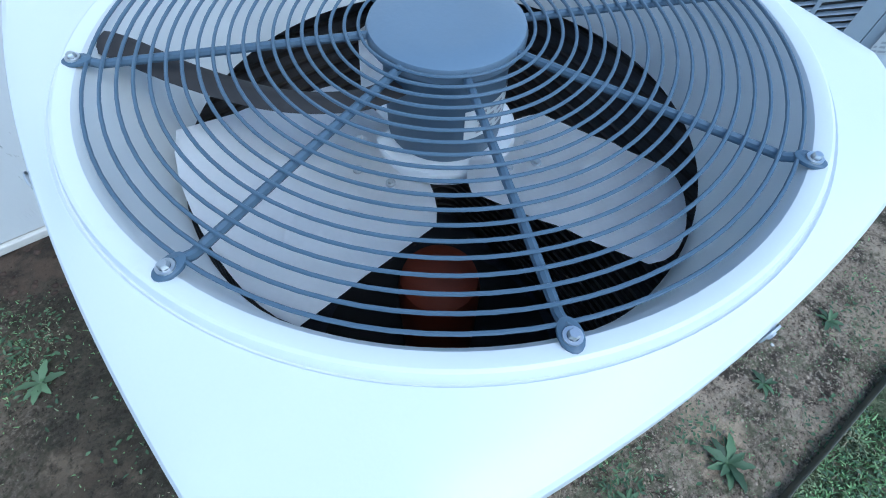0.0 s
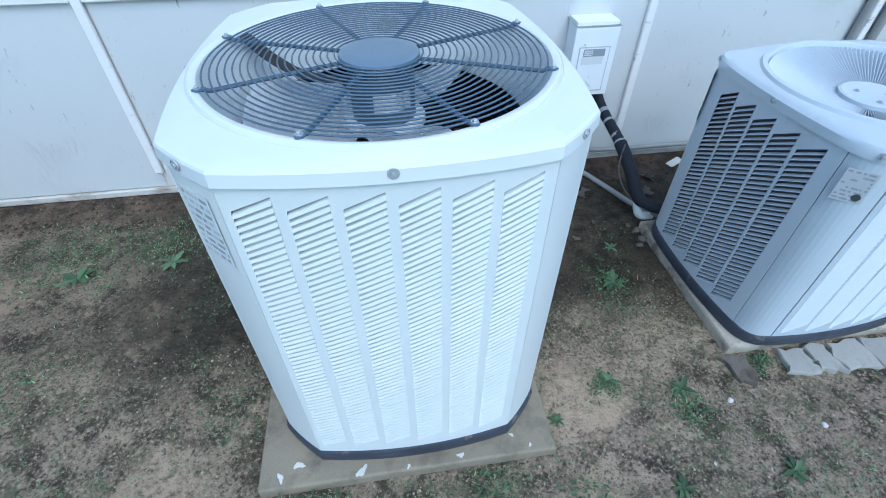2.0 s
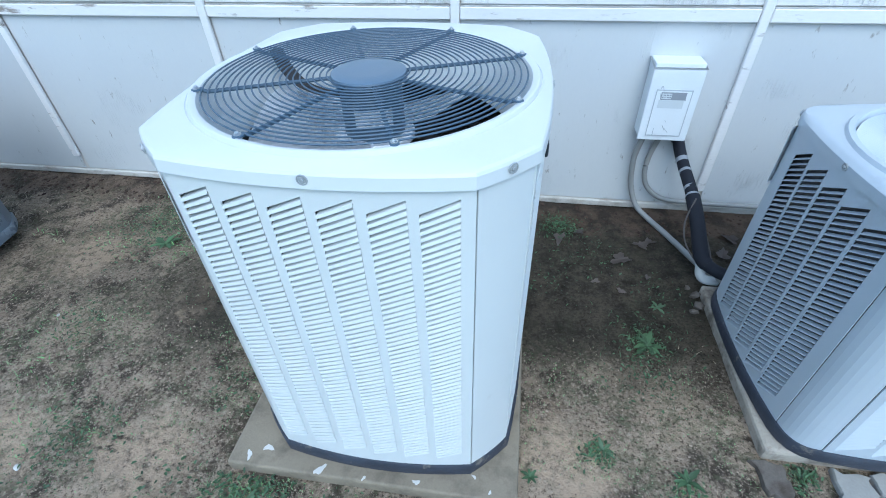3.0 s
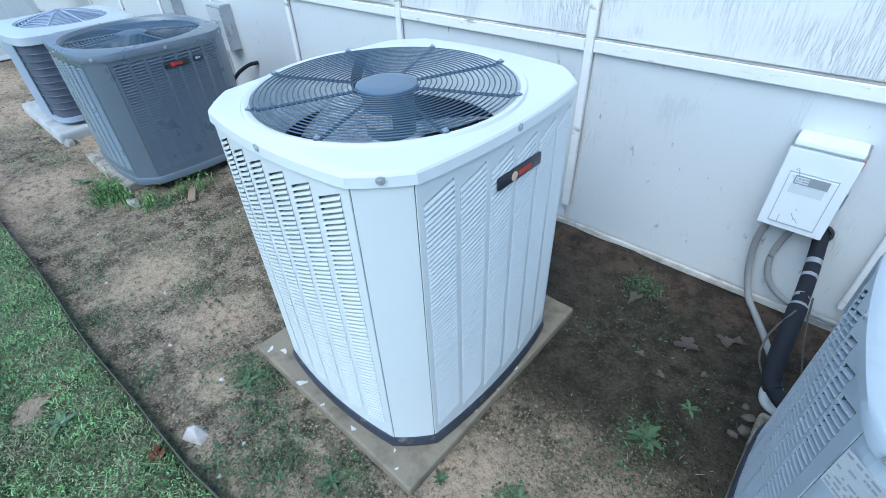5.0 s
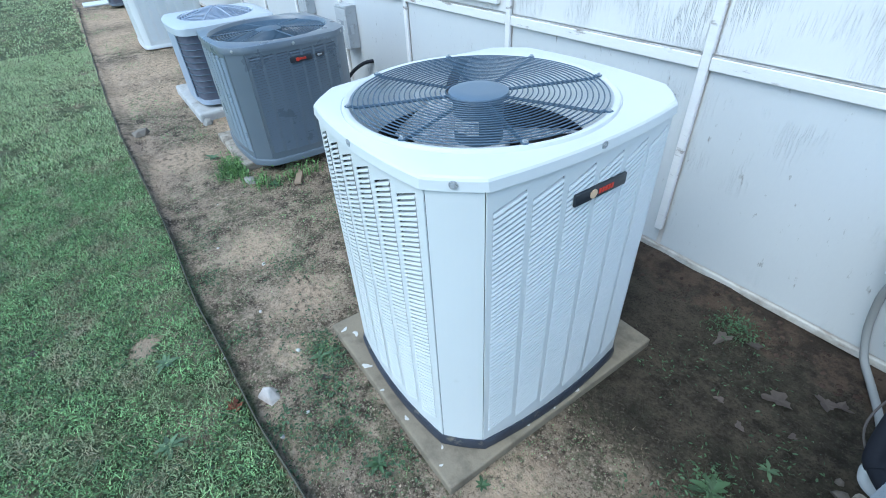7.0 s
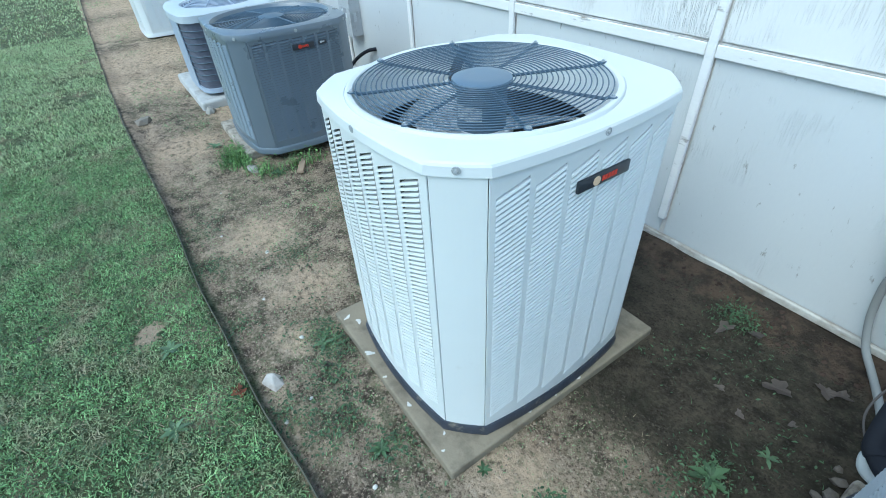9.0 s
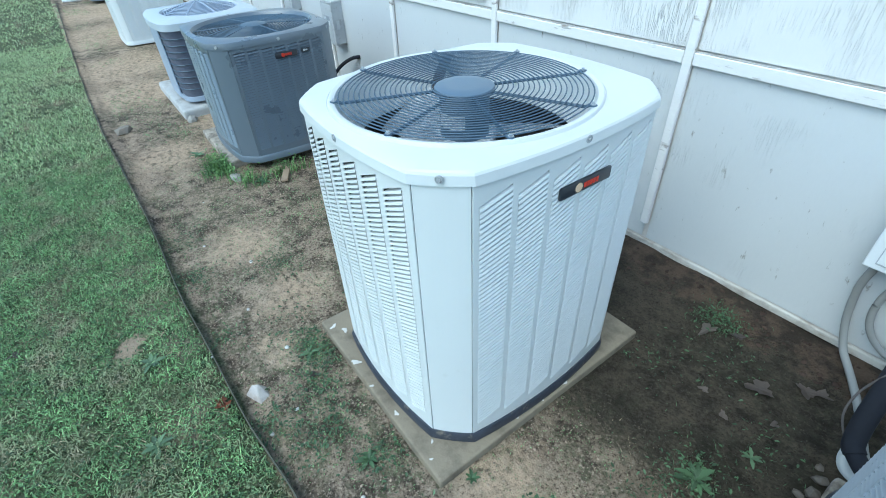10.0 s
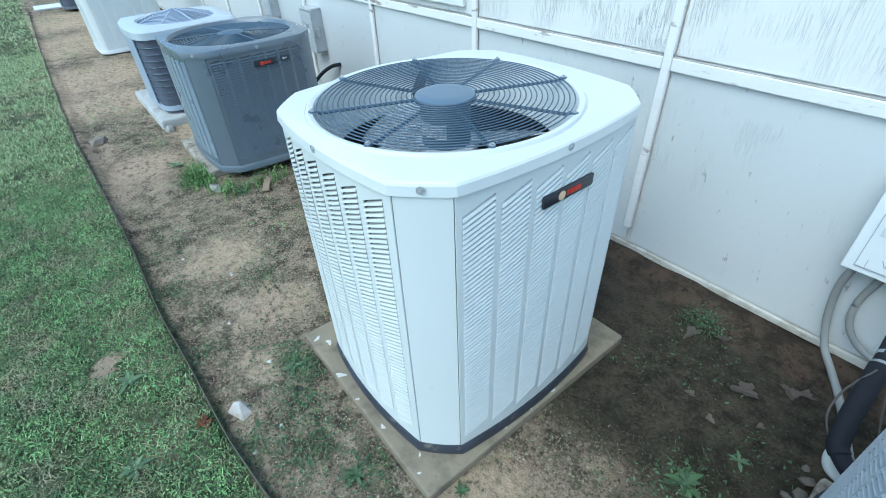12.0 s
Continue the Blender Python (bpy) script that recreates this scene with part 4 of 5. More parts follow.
# the unit with a pale top and dark coil guard
def guarded_unit(at, w, h, label, top, post):
    u = thing("condenser_unit", at, label, "air conditioner")
    S = (w * 0.5, w * 0.36, 0.02, w * 0.5, w * 0.36)
    bm = bmesh.new()
    loops(bm, [outline(S, 0, 0.05, cbulge=0.03), outline(S, 0, 0.09, cbulge=0.03), outline(S, -0.02, 0.092, cbulge=0.03)], True)
    part("base_pan", bm, post, u, "", True)
    bm = bmesh.new()
    loops(bm, [outline(S, -0.014, 0.09, cbulge=0.03), outline(S, -0.014, h - 0.05, cbulge=0.03)])
    part("coil", bm, M["coilblue"], u, "dark finned coil", True)
    for i in range(9):
        z = 0.16 + (h - 0.30) * i / 8
        bm = tube(outline(S, -0.004, z, cbulge=0.03), 0.004, 5, closed=True)
        part("guard_wire", bm, M["guard"], u, "", True)
    for k in (0, 3):
        bm = bmesh.new()
        slab_on_face(bm, k, S, ((-S[1], 0.09), (S[1] * 0.7, 0.09), (S[1] * 0.7, h - 0.05), (-S[1], h - 0.05)), -0.006, 0.002, 4)
        part("side_panel", bm, post, u, "plain painted side panel")
    bm = bmesh.new()
    o0, o1 = outline(S, 0.012, h - 0.075, cbulge=0.035), outline(S, 0.012, h - 0.02, cbulge=0.035)
    o2 = outline(S, -0.02, h, cbulge=0.035)
    c0 = circle_like(o0, w * 0.40, h + 0.005)
    loops(bm, [outline(S, -0.01, h - 0.075, cbulge=0.035), o0, o1, o2, c0, circle_like(o0, w * 0.385, h - 0.015)])
    part("top_cap", bm, top, u, "pale rounded top cap", True)
    for i in range(12):
        r = 0.06 + (w * 0.38 - 0.06) * i / 11
        pts = [(r * math.cos(2 * math.pi * k / 48), r * math.sin(2 * math.pi * k / 48), h - 0.01 + 0.07 * (1 - (r / (w * 0.39)) ** 1.5)) for k in range(48)]
        part("guard_ring", tube(pts, 0.004, 5, closed=True), M["paint4"], u, "", True)
    for i in range(8):
        a = radians(45 * i + 12)
        part("guard_strut", tube([(r * math.cos(a), r * math.sin(a), h - 0.006 + 0.07 * (1 - (r / (w * 0.39)) ** 1.5)) for r in (0.03, 0.12, 0.2, w * 0.39)], 0.007, 6), M["paint4"], u)
    part("fan_well", lathe([(w * 0.385, h - 0.015), (w * 0.37, h - 0.05), (0, h - 0.06)], 32), M["paint4"], u, "shaded blue-grey fan well", True)
    return u


guarded_unit((-4.09, 0.16, 0.05), 0.84, 0.72, "pale-topped condenser with dark wire-guarded coil on a pad", M["paint2"], M["paint4"])
pad4 = part("concrete_pad", boxed(-4.72, -3.60, -0.345, 0.70, -0.05, 0.07, 0.02, 2), M["padpale"])
tagged(pad4, "thick pale pad under the pale-topped condenser", "concrete pad")

# the far white unit with ribbed sides, and a dark one beyond it
U5 = (0.44, 0.36, 0.015, 0.44, 0.36)
ac5 = thing("condenser_unit", (-7.40, 0.12, 0), "tall white ribbed condenser standing far along the wall", "air conditioner")
six = dict(cols=columns(0.36, 6, 0.03, 0.03), pitch=0.02, rise=0.01, cover=0.97, lift=0.006, singly=False)
cabinet(ac5, U5, 0.06, 1.02, M["paint"], [six, six, six, six], 0.01, base=M["paint"])
bm = bmesh.new()
o0 = outline(U5, 0.006, 1.021, cbulge=0.01)
loops(bm, [o0, outline(U5, 0.006, 1.06, cbulge=0.01), outline(U5, -0.02, 1.075, cbulge=0.01), circle_like(o0, 0.38, 1.08), circle_like(o0, 0.36, 1.02), circle_like(o0, 0.10, 1.05)], True)
part("top_cap", bm, M["paint"], ac5, "", True)
guarded_unit((-11.9, 0.1, 0.0), 0.85, 0.80, "dark condenser far off beside the wall", M["paint3"], M["paint3"])
plank = part("white_board", boxed(-12.9, -12.3, -0.80, -0.20, 0.0, 0.03, 0.005, 1), M["frame"])
tagged(plank, "white board lying flat on the grass", "board")


# ---- on the wall ----
def disconnect(at, w, h, d, seed, label, coat=None, tag=True):
    coat = coat or M["boxgrey"]
    b = thing("disconnect_box", at, label, "electrical box")
    part("body", boxed(0, w, -d + 0.012, 0, 0, h, 0.004, 2), coat, b)
    bm = boxed(-0.005, w + 0.005, -d, -d + 0.0115, -0.006, h * 0.93, 0.004, 2)
    cover = part("cover", bm, coat, b, "hinged grey metal cover")
    bm = bmesh.new()
    vs = [bm.verts.new(p) for p in ((-0.007, 0, h - 0.004), (w + 0.007, 0, h - 0.004), (w + 0.007, -d - 0.002, h * 0.93 + 0.004), (-0.007, -d - 0.002, h * 0.93 + 0.004))]
    bm.faces.new(vs)
    bmesh.ops.solidify(bm, geom=bm.faces[:], thickness=0.004)
    part("hood", bm, M["hood"], b, "sloped rain hood in darkened grey enamel")
    part("door_panel", boxed(w * 0.14, w * 0.86, -d - 0.003, -d + 0.001, h * 0.06, h * 0.66, 0.002, 1), coat, cover)
    for x0, x1, z0, z1 in ((0.13, 0.145, 0.05, 0.68), (0.855, 0.87, 0.05, 0.68), (0.145, 0.855, 0.05, 0.058), (0.145, 0.855, 0.672, 0.68)):
        part("panel_seam", boxed(w * x0, w * x1, -d - 0.0036, -d + 0.0005, h * z0, h * z1), M["inkpale"], cover)
    part("rating_plate", boxed(w * 0.24, w * 0.76, -d - 0.0042, -d - 0.0028, h * 0.55, h * 0.65), M["inkgrey"], cover, "grey rating plate")
    bar_label(cover, Matrix.Translation((w * 0.36, -d - 0.0047, h * 0.60)) @ pose(0, 0, 0, 90, 0, 0), w * 0.20, h * 0.07, 2, seed)
    part("peeled_sticker", boxed(w * 0.22, w * 0.74, -d - 0.0040, -d - 0.0028, h * 0.44, h * 0.545), M["paper"], cover, "blank peeled white sticker")
    srng = random.Random(seed)
    for i in range(9):
        cx, cz, ln = srng.uniform(0.1, 0.85) * w, srng.uniform(0.08, 0.85) * h, srng.uniform(0.008, 0.03)
        bm = boxed(-ln / 2, ln / 2, -0.0003, 0.0003, -0.0009, 0.0009)
        bmesh.ops.transform(bm, matrix=pose(cx, -d - 0.0034, cz, 0, srng.uniform(30, 110), 0), verts=bm.verts)
        part("scratch", bm, M["inkgrey"], cover)
    part("hasp", boxed(w + 0.001, w + 0.012, -d * 0.75, -d * 0.45, h * 0.35, h * 0.55, 0.002, 1), M["steel"], b)
    if tag:
        part("seal_tag", boxed(w + 0.006, w + 0.010, -d * 0.55, -d * 0.35, h * 0.78, h * 0.93, 0.001, 1), M["red"], b, "small red seal tag")
    return b


disconnect((0.902, WY - 0.008, 0.462), 0.200, 0.335, 0.115, 21, "small grey metal electrical disconnect box on the wall")
disconnect((-3.40, WY - 0.008, 0.45), 0.21, 0.36, 0.11, 22, "weathered grey electrical disconnect box on the wall", M["hood"], False)
disconnect((-4.35, WY - 0.008, 0.62), 0.20, 0.36, 0.10, 23, "grey electrical box with peeling paint on wall", M["hood"], False)
disconnect((2.74, WY - 0.008, 0.44), 0.22, 0.34, 0.11, 24, "grey electrical disconnect box on the wall")

con = part("flexible_conduit", tube([(0.935, 1.07, 0.465), (0.925, 1.09, 0.38), (0.926, 1.105, 0.30), (0.947, 1.112, 0.17), (0.99, 1.09, 0.065), (1.045, 1.03, 0.030), (1.105, 0.93, 0.022), (1.165, 0.80, 0.022), (1.205, 0.70, 0.026), (1.235, 0.60, 0.05), (1.28, 0.48, 0.09), (1.30, 0.42, 0.12)], 0.0135, 10, steps=8), M["conduit"], smooth=True)
tagged(con, "grey flexible conduit running down to the grey unit", "conduit")
con2 = part("wall_conduit", tube([(1.02, 1.09, 0.465), (1.012, 1.115, 0.41), (0.996, 1.12, 0.32), (0.998, 1.12, 0.24), (1.022, 1.12, 0.17), (1.075, 1.12, 0.115), (1.15, 1.12, 0.088), (1.30, 1.12, 0.080), (1.60, 1.12, 0.078), (2.45, 1.12, 0.078)], 0.0125, 10, steps=8), M["conduit"], smooth=True)
tagged(con2, "grey conduit bent along the foot of the wall", "conduit")
for x in (2.44, 2.56):
    cp = part("riser_pipe", tube([(x, 1.13, 0.0), (x, 1.13, 1.3)], 0.022, 10), M["conduit"], smooth=True)
    tagged(cp, "grey pipe rising along the wall", "pipe", "riser pipes")

ls = thing("refrigerant_line", (0, 0, 0), "black foam insulated refrigerant line wrapped with tape", "pipe")
path = [(1.108, 1.17, 0.430), (1.112, 1.13, 0.415), (1.120, 1.09, 0.380), (1.129, 1.01, 0.345), (1.134, 0.93, 0.324), (1.138, 0.85, 0.303), (1.141, 0.77, 0.272), (1.146, 0.69, 0.232), (1.152, 0.63, 0.185), (1.163, 0.585, 0.145), (1.20, 0.55, 0.125), (1.26, 0.50, 0.125), (1.33, 0.43, 0.14)]
part("insulation", tube(path, 0.026, 12, steps=8), M["foam"], ls, "", True)
part("lower_sleeve", tube([(1.139, 0.83, 0.297), (1.142, 0.76, 0.268), (1.146, 0.69, 0.232), (1.152, 0.63, 0.185), (1.163, 0.585, 0.145), (1.18, 0.565, 0.133)], 0.030, 12, steps=6), M["foam"], ls, "", True)
for a, b in (((1.124, 1.055, 0.363), (1.127, 1.035, 0.354)), ((1.131, 0.985, 0.338), (1.132, 0.97, 0.334)), ((1.136, 0.885, 0.312), (1.137, 0.87, 0.308)), ((1.1385, 0.842, 0.300), (1.139, 0.828, 0.295))):
    part("tape_band", tube([a, b], 0.0268, 12), M["tape"], ls, "grey tape band", True)
part("escutcheon", lathe([(0.03, 0), (0.037, 0.004), (0.037, 0.012), (0.03, 0.014)], 24), M["black"], ls).matrix_basis = Matrix.Translation((1.108, WY - 0.008, 0.430)) @ pose(0, 0, 0, 90, 0, 0)
elb = part("pvc_elbow", tube([(1.166, 0.586, 0.120), (1.169, 0.577, 0.088), (1.180, 0.570, 0.062), (1.205, 0.567, 0.046), (1.25, 0.567, 0.042)], 0.020, 12, steps=6), M["pvc"], smooth=True)
tagged(elb, "dirty white plastic drain elbow on the soil", "pipe elbow")
wire = part("thin_cable", tube([(1.168, 0.90, 0.31), (1.20, 0.80, 0.20), (1.25, 0.72, 0.08), (1.24, 0.64, 0.05), (1.17, 0.60, 0.10), (1.105, 0.64, 0.17), (1.10, 0.72, 0.23), (1.135, 0.78, 0.32)], 0.0035, 6, steps=8), M["cable"], smooth=True)
tagged(wire, "thin grey cable looped round the insulated line", "cable")
dv = part("line_valve", tube([(-2.97, 1.16, 0.37), (-3.03, 1.11, 0.355), (-3.12, 1.08, 0.31), (-3.18, 1.04, 0.26), (-3.20, 0.98, 0.20), (-3.10, 0.85, 0.15), (-2.85, 0.62, 0.14)], 0.016, 10, steps=6), M["foam"], smooth=True)
tagged(dv, "black refrigerant line behind the slate unit", "pipe")

# ---- lawn edging ----
EDGE = [(-13.0, -0.90), (-8.0, -0.97), (-5.0, -0.99), (-3.7, -0.982), (-2.0, -0.928), (-1.0, -0.926), (-0.5, -0.902), (-0.17, -0.885), (0.12, -0.857), (0.6, -0.83), (4.0, -0.82)]


def edge_y(x):
    return float(np.interp(x, [e[0] for e in EDGE], [e[1] for e in EDGE])) + 0.006 * noise.noise((x * 2.1, 0, 0))


bm = bmesh.new()
rows = []
xs = [-12.4 + 0.05 * i for i in range(310)]
for x in xs:
    y, z = edge_y(x), 0.026 + 0.01 * noise.noise((x * 1.7, 3, 0))
    rows.append([Vector((x, y - 0.002, -0.04)), Vector((x, y - 0.003, z)), Vector((x, y, z + 0.003)), Vector((x, y + 0.003, z)), Vector((x, y + 0.002, -0.04))])
loops(bm, rows)
tagged(part("lawn_edging", bm, M["edging"], smooth=True), "black strip edging between lawn and bare soil", "edging")


# ---- grass, weeds, leaves and stones ----
R = np.random.RandomState(7)


def gz(x, y):
    return np.array([ground_height(a, b) for a, b in zip(x, y)])


def blades(name, x, y, h, w, material, label, lean=0.6):
    """Grass blades: three triangles each, bent to a random side."""
    n = len(x)
    z = gz(x, y) - 0.003
    a, b = R.uniform(0, 6.283, n), R.uniform(0, 6.283, n)
    dx, dy = np.cos(a) * w / 2, np.sin(a) * w / 2
    k = lean * R.uniform(0.2, 1.5, n) * h
    mx, my, tx, ty = np.cos(b) * k * 0.35, np.sin(b) * k * 0.35, np.cos(b) * k, np.sin(b) * k
    v = np.stack([np.stack([x - dx, y - dy, z], 1), np.stack([x + dx, y + dy, z], 1),
                  np.stack([x + mx - dx * 0.8, y + my - dy * 0.8, z + h * 0.6], 1), np.stack([x + mx + dx * 0.8, y + my + dy * 0.8, z + h * 0.6], 1),
                  np.stack([x + tx, y + ty, z + h * R.uniform(0.7, 1.0, n)], 1)], 1).reshape(-1, 3)
    i = np.arange(n) * 5
    f = np.concatenate([np.stack([i, i + 1, i + 3], 1), np.stack([i, i + 3, i + 2], 1), np.stack([i + 2, i + 3, i + 4], 1)])
    return tagged(fast_mesh(name, v, f, material), label, "grass", kind="stuff")


def leaves(name, x, y, size, material, label, flat=0.35, lift=0.015, cat="weeds"):
    """Small oval leaves, each folded along its rib."""
    n = len(x)
    z = gz(x, y) + R.uniform(0.2, 1.0, n) * lift
    a = R.uniform(0, 6.283, n)
    t = R.uniform(-flat, flat * 1.4, n)
    ux, uy, uz = np.cos(a) * np.cos(t), np.sin(a) * np.cos(t), np.sin(t)
    sx, sy = -np.sin(a), np.cos(a)
    wd = R.uniform(0.17, 0.34, n)
    pts = []
    for l, s, d in ((0, 0, 0), (0.35, -1, 0.12), (0.35, 1, 0.12), (0.5, 0, -0.02), (0.75, -0.75, 0.1), (0.75, 0.75, 0.1), (1, 0, 0)):
        pts.append(np.stack([x + size * (l * ux + s * wd * 0.8 * sx), y + size * (l * uy + s * wd * 0.8 * sy), z + size * (l * uz + d)], 1))
    v = np.stack(pts, 1).reshape(-1, 3)
    i = np.arange(n) * 7
    tri = ((0, 3, 1), (0, 2, 3), (1, 3, 4), (3, 2, 5), (4, 3, 6), (3, 5, 6))
    f = np.concatenate([np.stack([i + p, i + q, i + r], 1) for p, q, r in tri])
    return tagged(fast_mesh(name, v, f, material), label, cat, kind="stuff")


def lawn_points(n, x0, x1, y0, y1, thr):
    x, y = R.uniform(x0, x1, n * 2), R.uniform(y0, y1, n * 2)
    keep = np.array([b < edge_y(a) - 0.01 and noise.noise((a * 2.6, b * 2.6, 4.0)) + 0.5 * noise.noise((a * 9, b * 9, 1.0)) + R.uniform(-0.35, 0.35) > thr for a, b in zip(x, y)])
    return x[keep][:n], y[keep][:n]


def clear_of_things(x, y):
    for x0, x1, y0, y1 in ((-0.475, 0.432, -0.462, 0.575), (1.165, 1.98, -0.2, 0.56), (-3.06, -2.15, -0.30, 0.66), (-4.72, -3.6, -0.345, 0.7), (-7.9, -6.9, -0.4, 0.6)):
        if x0 - 0.01 < x < x1 + 0.01 and y0 - 0.01 < y < y1 + 0.01:
            return False
    return y < 1.12


x, y = lawn_points(130000, -3.2, 1.0, -2.7, -0.84, -1.2)
keep = np.hypot(x + 0.88, y + 1.187) > 0.065
x, y = x[keep], y[keep]
blades("lawn_grass", x, y, R.uniform(0.007, 0.024, len(x)), R.uniform(0.0028, 0.0062, len(x)), M["grass"], "short patchy green lawn grass", 1.1)
x, y = lawn_points(9000, -3.2, 1.0, -2.7, -0.84, -0.5)
blades("lawn_straw", x, y, R.uniform(0.006, 0.022, len(x)), R.uniform(0.0015, 0.0035, len(x)), M["straw"], "dead straw blades in the lawn", 2.4)
x, y = lawn_points(26000, -3.4, -0.6, -2.7, -0.88, -0.5)
keep = R.uniform(0, 1, len(x)) < np.clip((-0.6 - x) / 2.6, 0, 1) ** 1.5
x, y = x[keep], y[keep]
blades("lawn_grass", x, y, R.uniform(0.008, 0.022, len(x)), R.uniform(0.003, 0.006, len(x)), M["grassfar"], "short patchy green lawn grass", 1.1)
x, y = lawn_points(14000, -5.0, -3.2, -3.2, -0.88, -0.4)
keep = R.uniform(0, 1, len(x)) < np.clip((x + 5.0) / 1.8, 0, 1)
x, y = x[keep], y[keep]
blades("lawn_grass", x, y, R.uniform(0.012, 0.034, len(x)), R.uniform(0.003, 0.007, len(x)), M["grass"], "short patchy green lawn grass", 1.2)
x, y = lawn_points(70000, -8.0, -3.2, -4.2, -0.88, -0.4)
blades("lawn_grass", x, y, R.uniform(0.014, 0.036, len(x)), R.uniform(0.0035, 0.007, len(x)), M["grassfar"], "short patchy green lawn grass", 0.9)
x, y = lawn_points(32000, -18.0, -8.0, -7.0, -0.88, -0.3)
blades("lawn_grass", x, y, R.uniform(0.014, 0.04, len(x)), R.uniform(0.008, 0.017, len(x)), M["grassfar"], "short patchy green lawn grass", 0.9)
x, y = lawn_points(9000, -3.0, 0.9, -2.4, -0.84, -0.15)
leaves("lawn_weeds", x, y, R.uniform(0.006, 0.018, len(x)), M["weed"], "small broad-leaved weeds in the lawn", lift=0.02)

x, y = lawn_points(40000, -3.0, 0.9, -2.5, -0.84, -0.3)
keep = np.hypot(x + 0.88, y + 1.19) > 0.07
x, y = x[keep], y[keep]
leaves("lawn_clover", x, y, R.uniform(0.005, 0.012, len(x)), M["grass"], "short broad blades and clover in the lawn", 0.6, 0.016)

# weed patches on the bare soil: centre, radius, leaves
PATCHES = [(-0.42, -0.54, 0.10, 130), (-0.20, -0.63, 0.13, 170), (0.02, -0.73, 0.14, 150), (-0.70, -0.84, 0.10, 70), (-1.2, -0.84, 0.13, 140), (-1.6, -0.80, 0.18, 140),
           (-1.46, 0.69, 0.34, 520), (-1.05, 0.74, 0.22, 260), (0.88, 0.07, 0.17, 90), (0.90, 0.24, 0.15, 70), (0.68, -0.26, 0.07, 60), (0.94, -0.38, 0.09, 90),
           (-0.33, -0.53, 0.13, 190), (0.22, -0.56, 0.12, 150), (-0.15, -0.82, 0.10, 110), (0.60, 0.93, 0.11, 190), (0.91, 0.22, 0.09, 50), (-1.40, 0.01, 0.2, 120),
           (-1.06, -0.45, 0.22, 170), (-2.42, -0.37, 0.15, 700), (-2.05, -0.22, 0.13, 120), (-3.3, -0.45, 0.2, 90), (0.55, 0.55, 0.2, 35), (0.75, 0.75, 0.2, 40), (1.28, -0.24, 0.06, 80),
           (-0.02, -0.62, 0.12, 90), (0.5, -0.6, 0.12, 90), (0.8, -0.85, 0.2, 160), (1.25, -0.75, 0.25, 130), (-0.6, -0.15, 0.2, 60), (-0.75, 0.35, 0.25, 70), (-0.6, -0.6, 0.2, 80), (1.0, 0.5, 0.15, 30)]
for mat_name, share, s0, s1 in (("weed", 0.95, 0.007, 0.021), ("weedpale", 0.22, 0.008, 0.020)):
    px, py = [], []
    for cx, cy, r, n in PATCHES:
        k = int(n * share)
        q = R.normal(0, r * 0.42, (k, 2))
        for a, b in q:
            if clear_of_things(cx + a, cy + b):
                px.append(cx + a)
                py.append(cy + b)
    leaves("weeds", np.array(px), np.array(py), R.uniform(s0, s1, len(px)), M[mat_name], "low green weeds in patches on bare soil", lift=0.02)
px, py = [], []
for cx, cy, r, n in PATCHES:
    for a, b in R.normal(0, r * 0.5, (int(n * 2.0), 2)):
        if clear_of_things(cx + a, cy + b):
            px.append(cx + a)
            py.append(cy + b)
q = R.uniform((-5, -0.86), (2.2, 0.3), (4200, 2))
for a, b in q:
    if clear_of_things(a, b) and noise.noise((a * 2.2, b * 2.2, 6.0)) > 0.08:
        px.append(a)
        py.append(b)
px, py = np.array(px), np.array(py)
# Blades on the shaded side of the unit get the darker leaf colour.
shade_side = (px > 0.4) & (py > -0.15) & (px < 1.16)
blades("dark_grass", px[shade_side], py[shade_side], R.uniform(0.008, 0.024, shade_side.sum()), R.uniform(0.0018, 0.0036, shade_side.sum()), M["weed"], "sparse dark grass on moist shaded soil", 1.0)
px, py = px[~shade_side], py[~shade_side]
blades("sparse_grass", px, py, R.uniform(0.005, 0.016, len(px)), R.uniform(0.0024, 0.005, len(px)), M["grass"], "sparse thin grass on bare soil", 0.9)
q = R.uniform((-11, -0.86), (2.4, 0.25), (12000, 2))
keep = np.array([clear_of_things(a, b) and noise.noise((a * 1.5, b * 1.5, 9.0)) > -0.1 for a, b in q])
q = q[keep]
blades("dry_straw", q[:, 0], q[:, 1], R.uniform(0.003, 0.012, len(q)), R.uniform(0.0015, 0.003, len(q)), M["straw"], "dead straw litter on the soil", 2.4)

q = R.uniform((-12, -0.86), (-2.2, 0.9), (15000, 2))
q = q[np.array([clear_of_things(a, b) and noise.noise((a * 1.7, b * 1.7, 2.0)) > -0.25 for a, b in q])]
blades("dry_straw", q[:, 0], q[:, 1], R.uniform(0.004, 0.018, len(q)), R.uniform(0.003, 0.008, len(q)), M["straw"], "dead straw litter on the soil", 2.4)
q = R.uniform((-12, -0.86), (-1.2, 0.6), (9000, 2))
q = q[np.array([clear_of_things(a, b) and noise.noise((a * 1.3, b * 2.1, 12.0)) > 0.05 for a, b in q])]
blades("sparse_grass", q[:, 0], q[:, 1], R.uniform(0.01, 0.03, len(q)), R.uniform(0.003, 0.008, len(q)), M["grass"], "sparse thin grass on bare soil", 1.2)

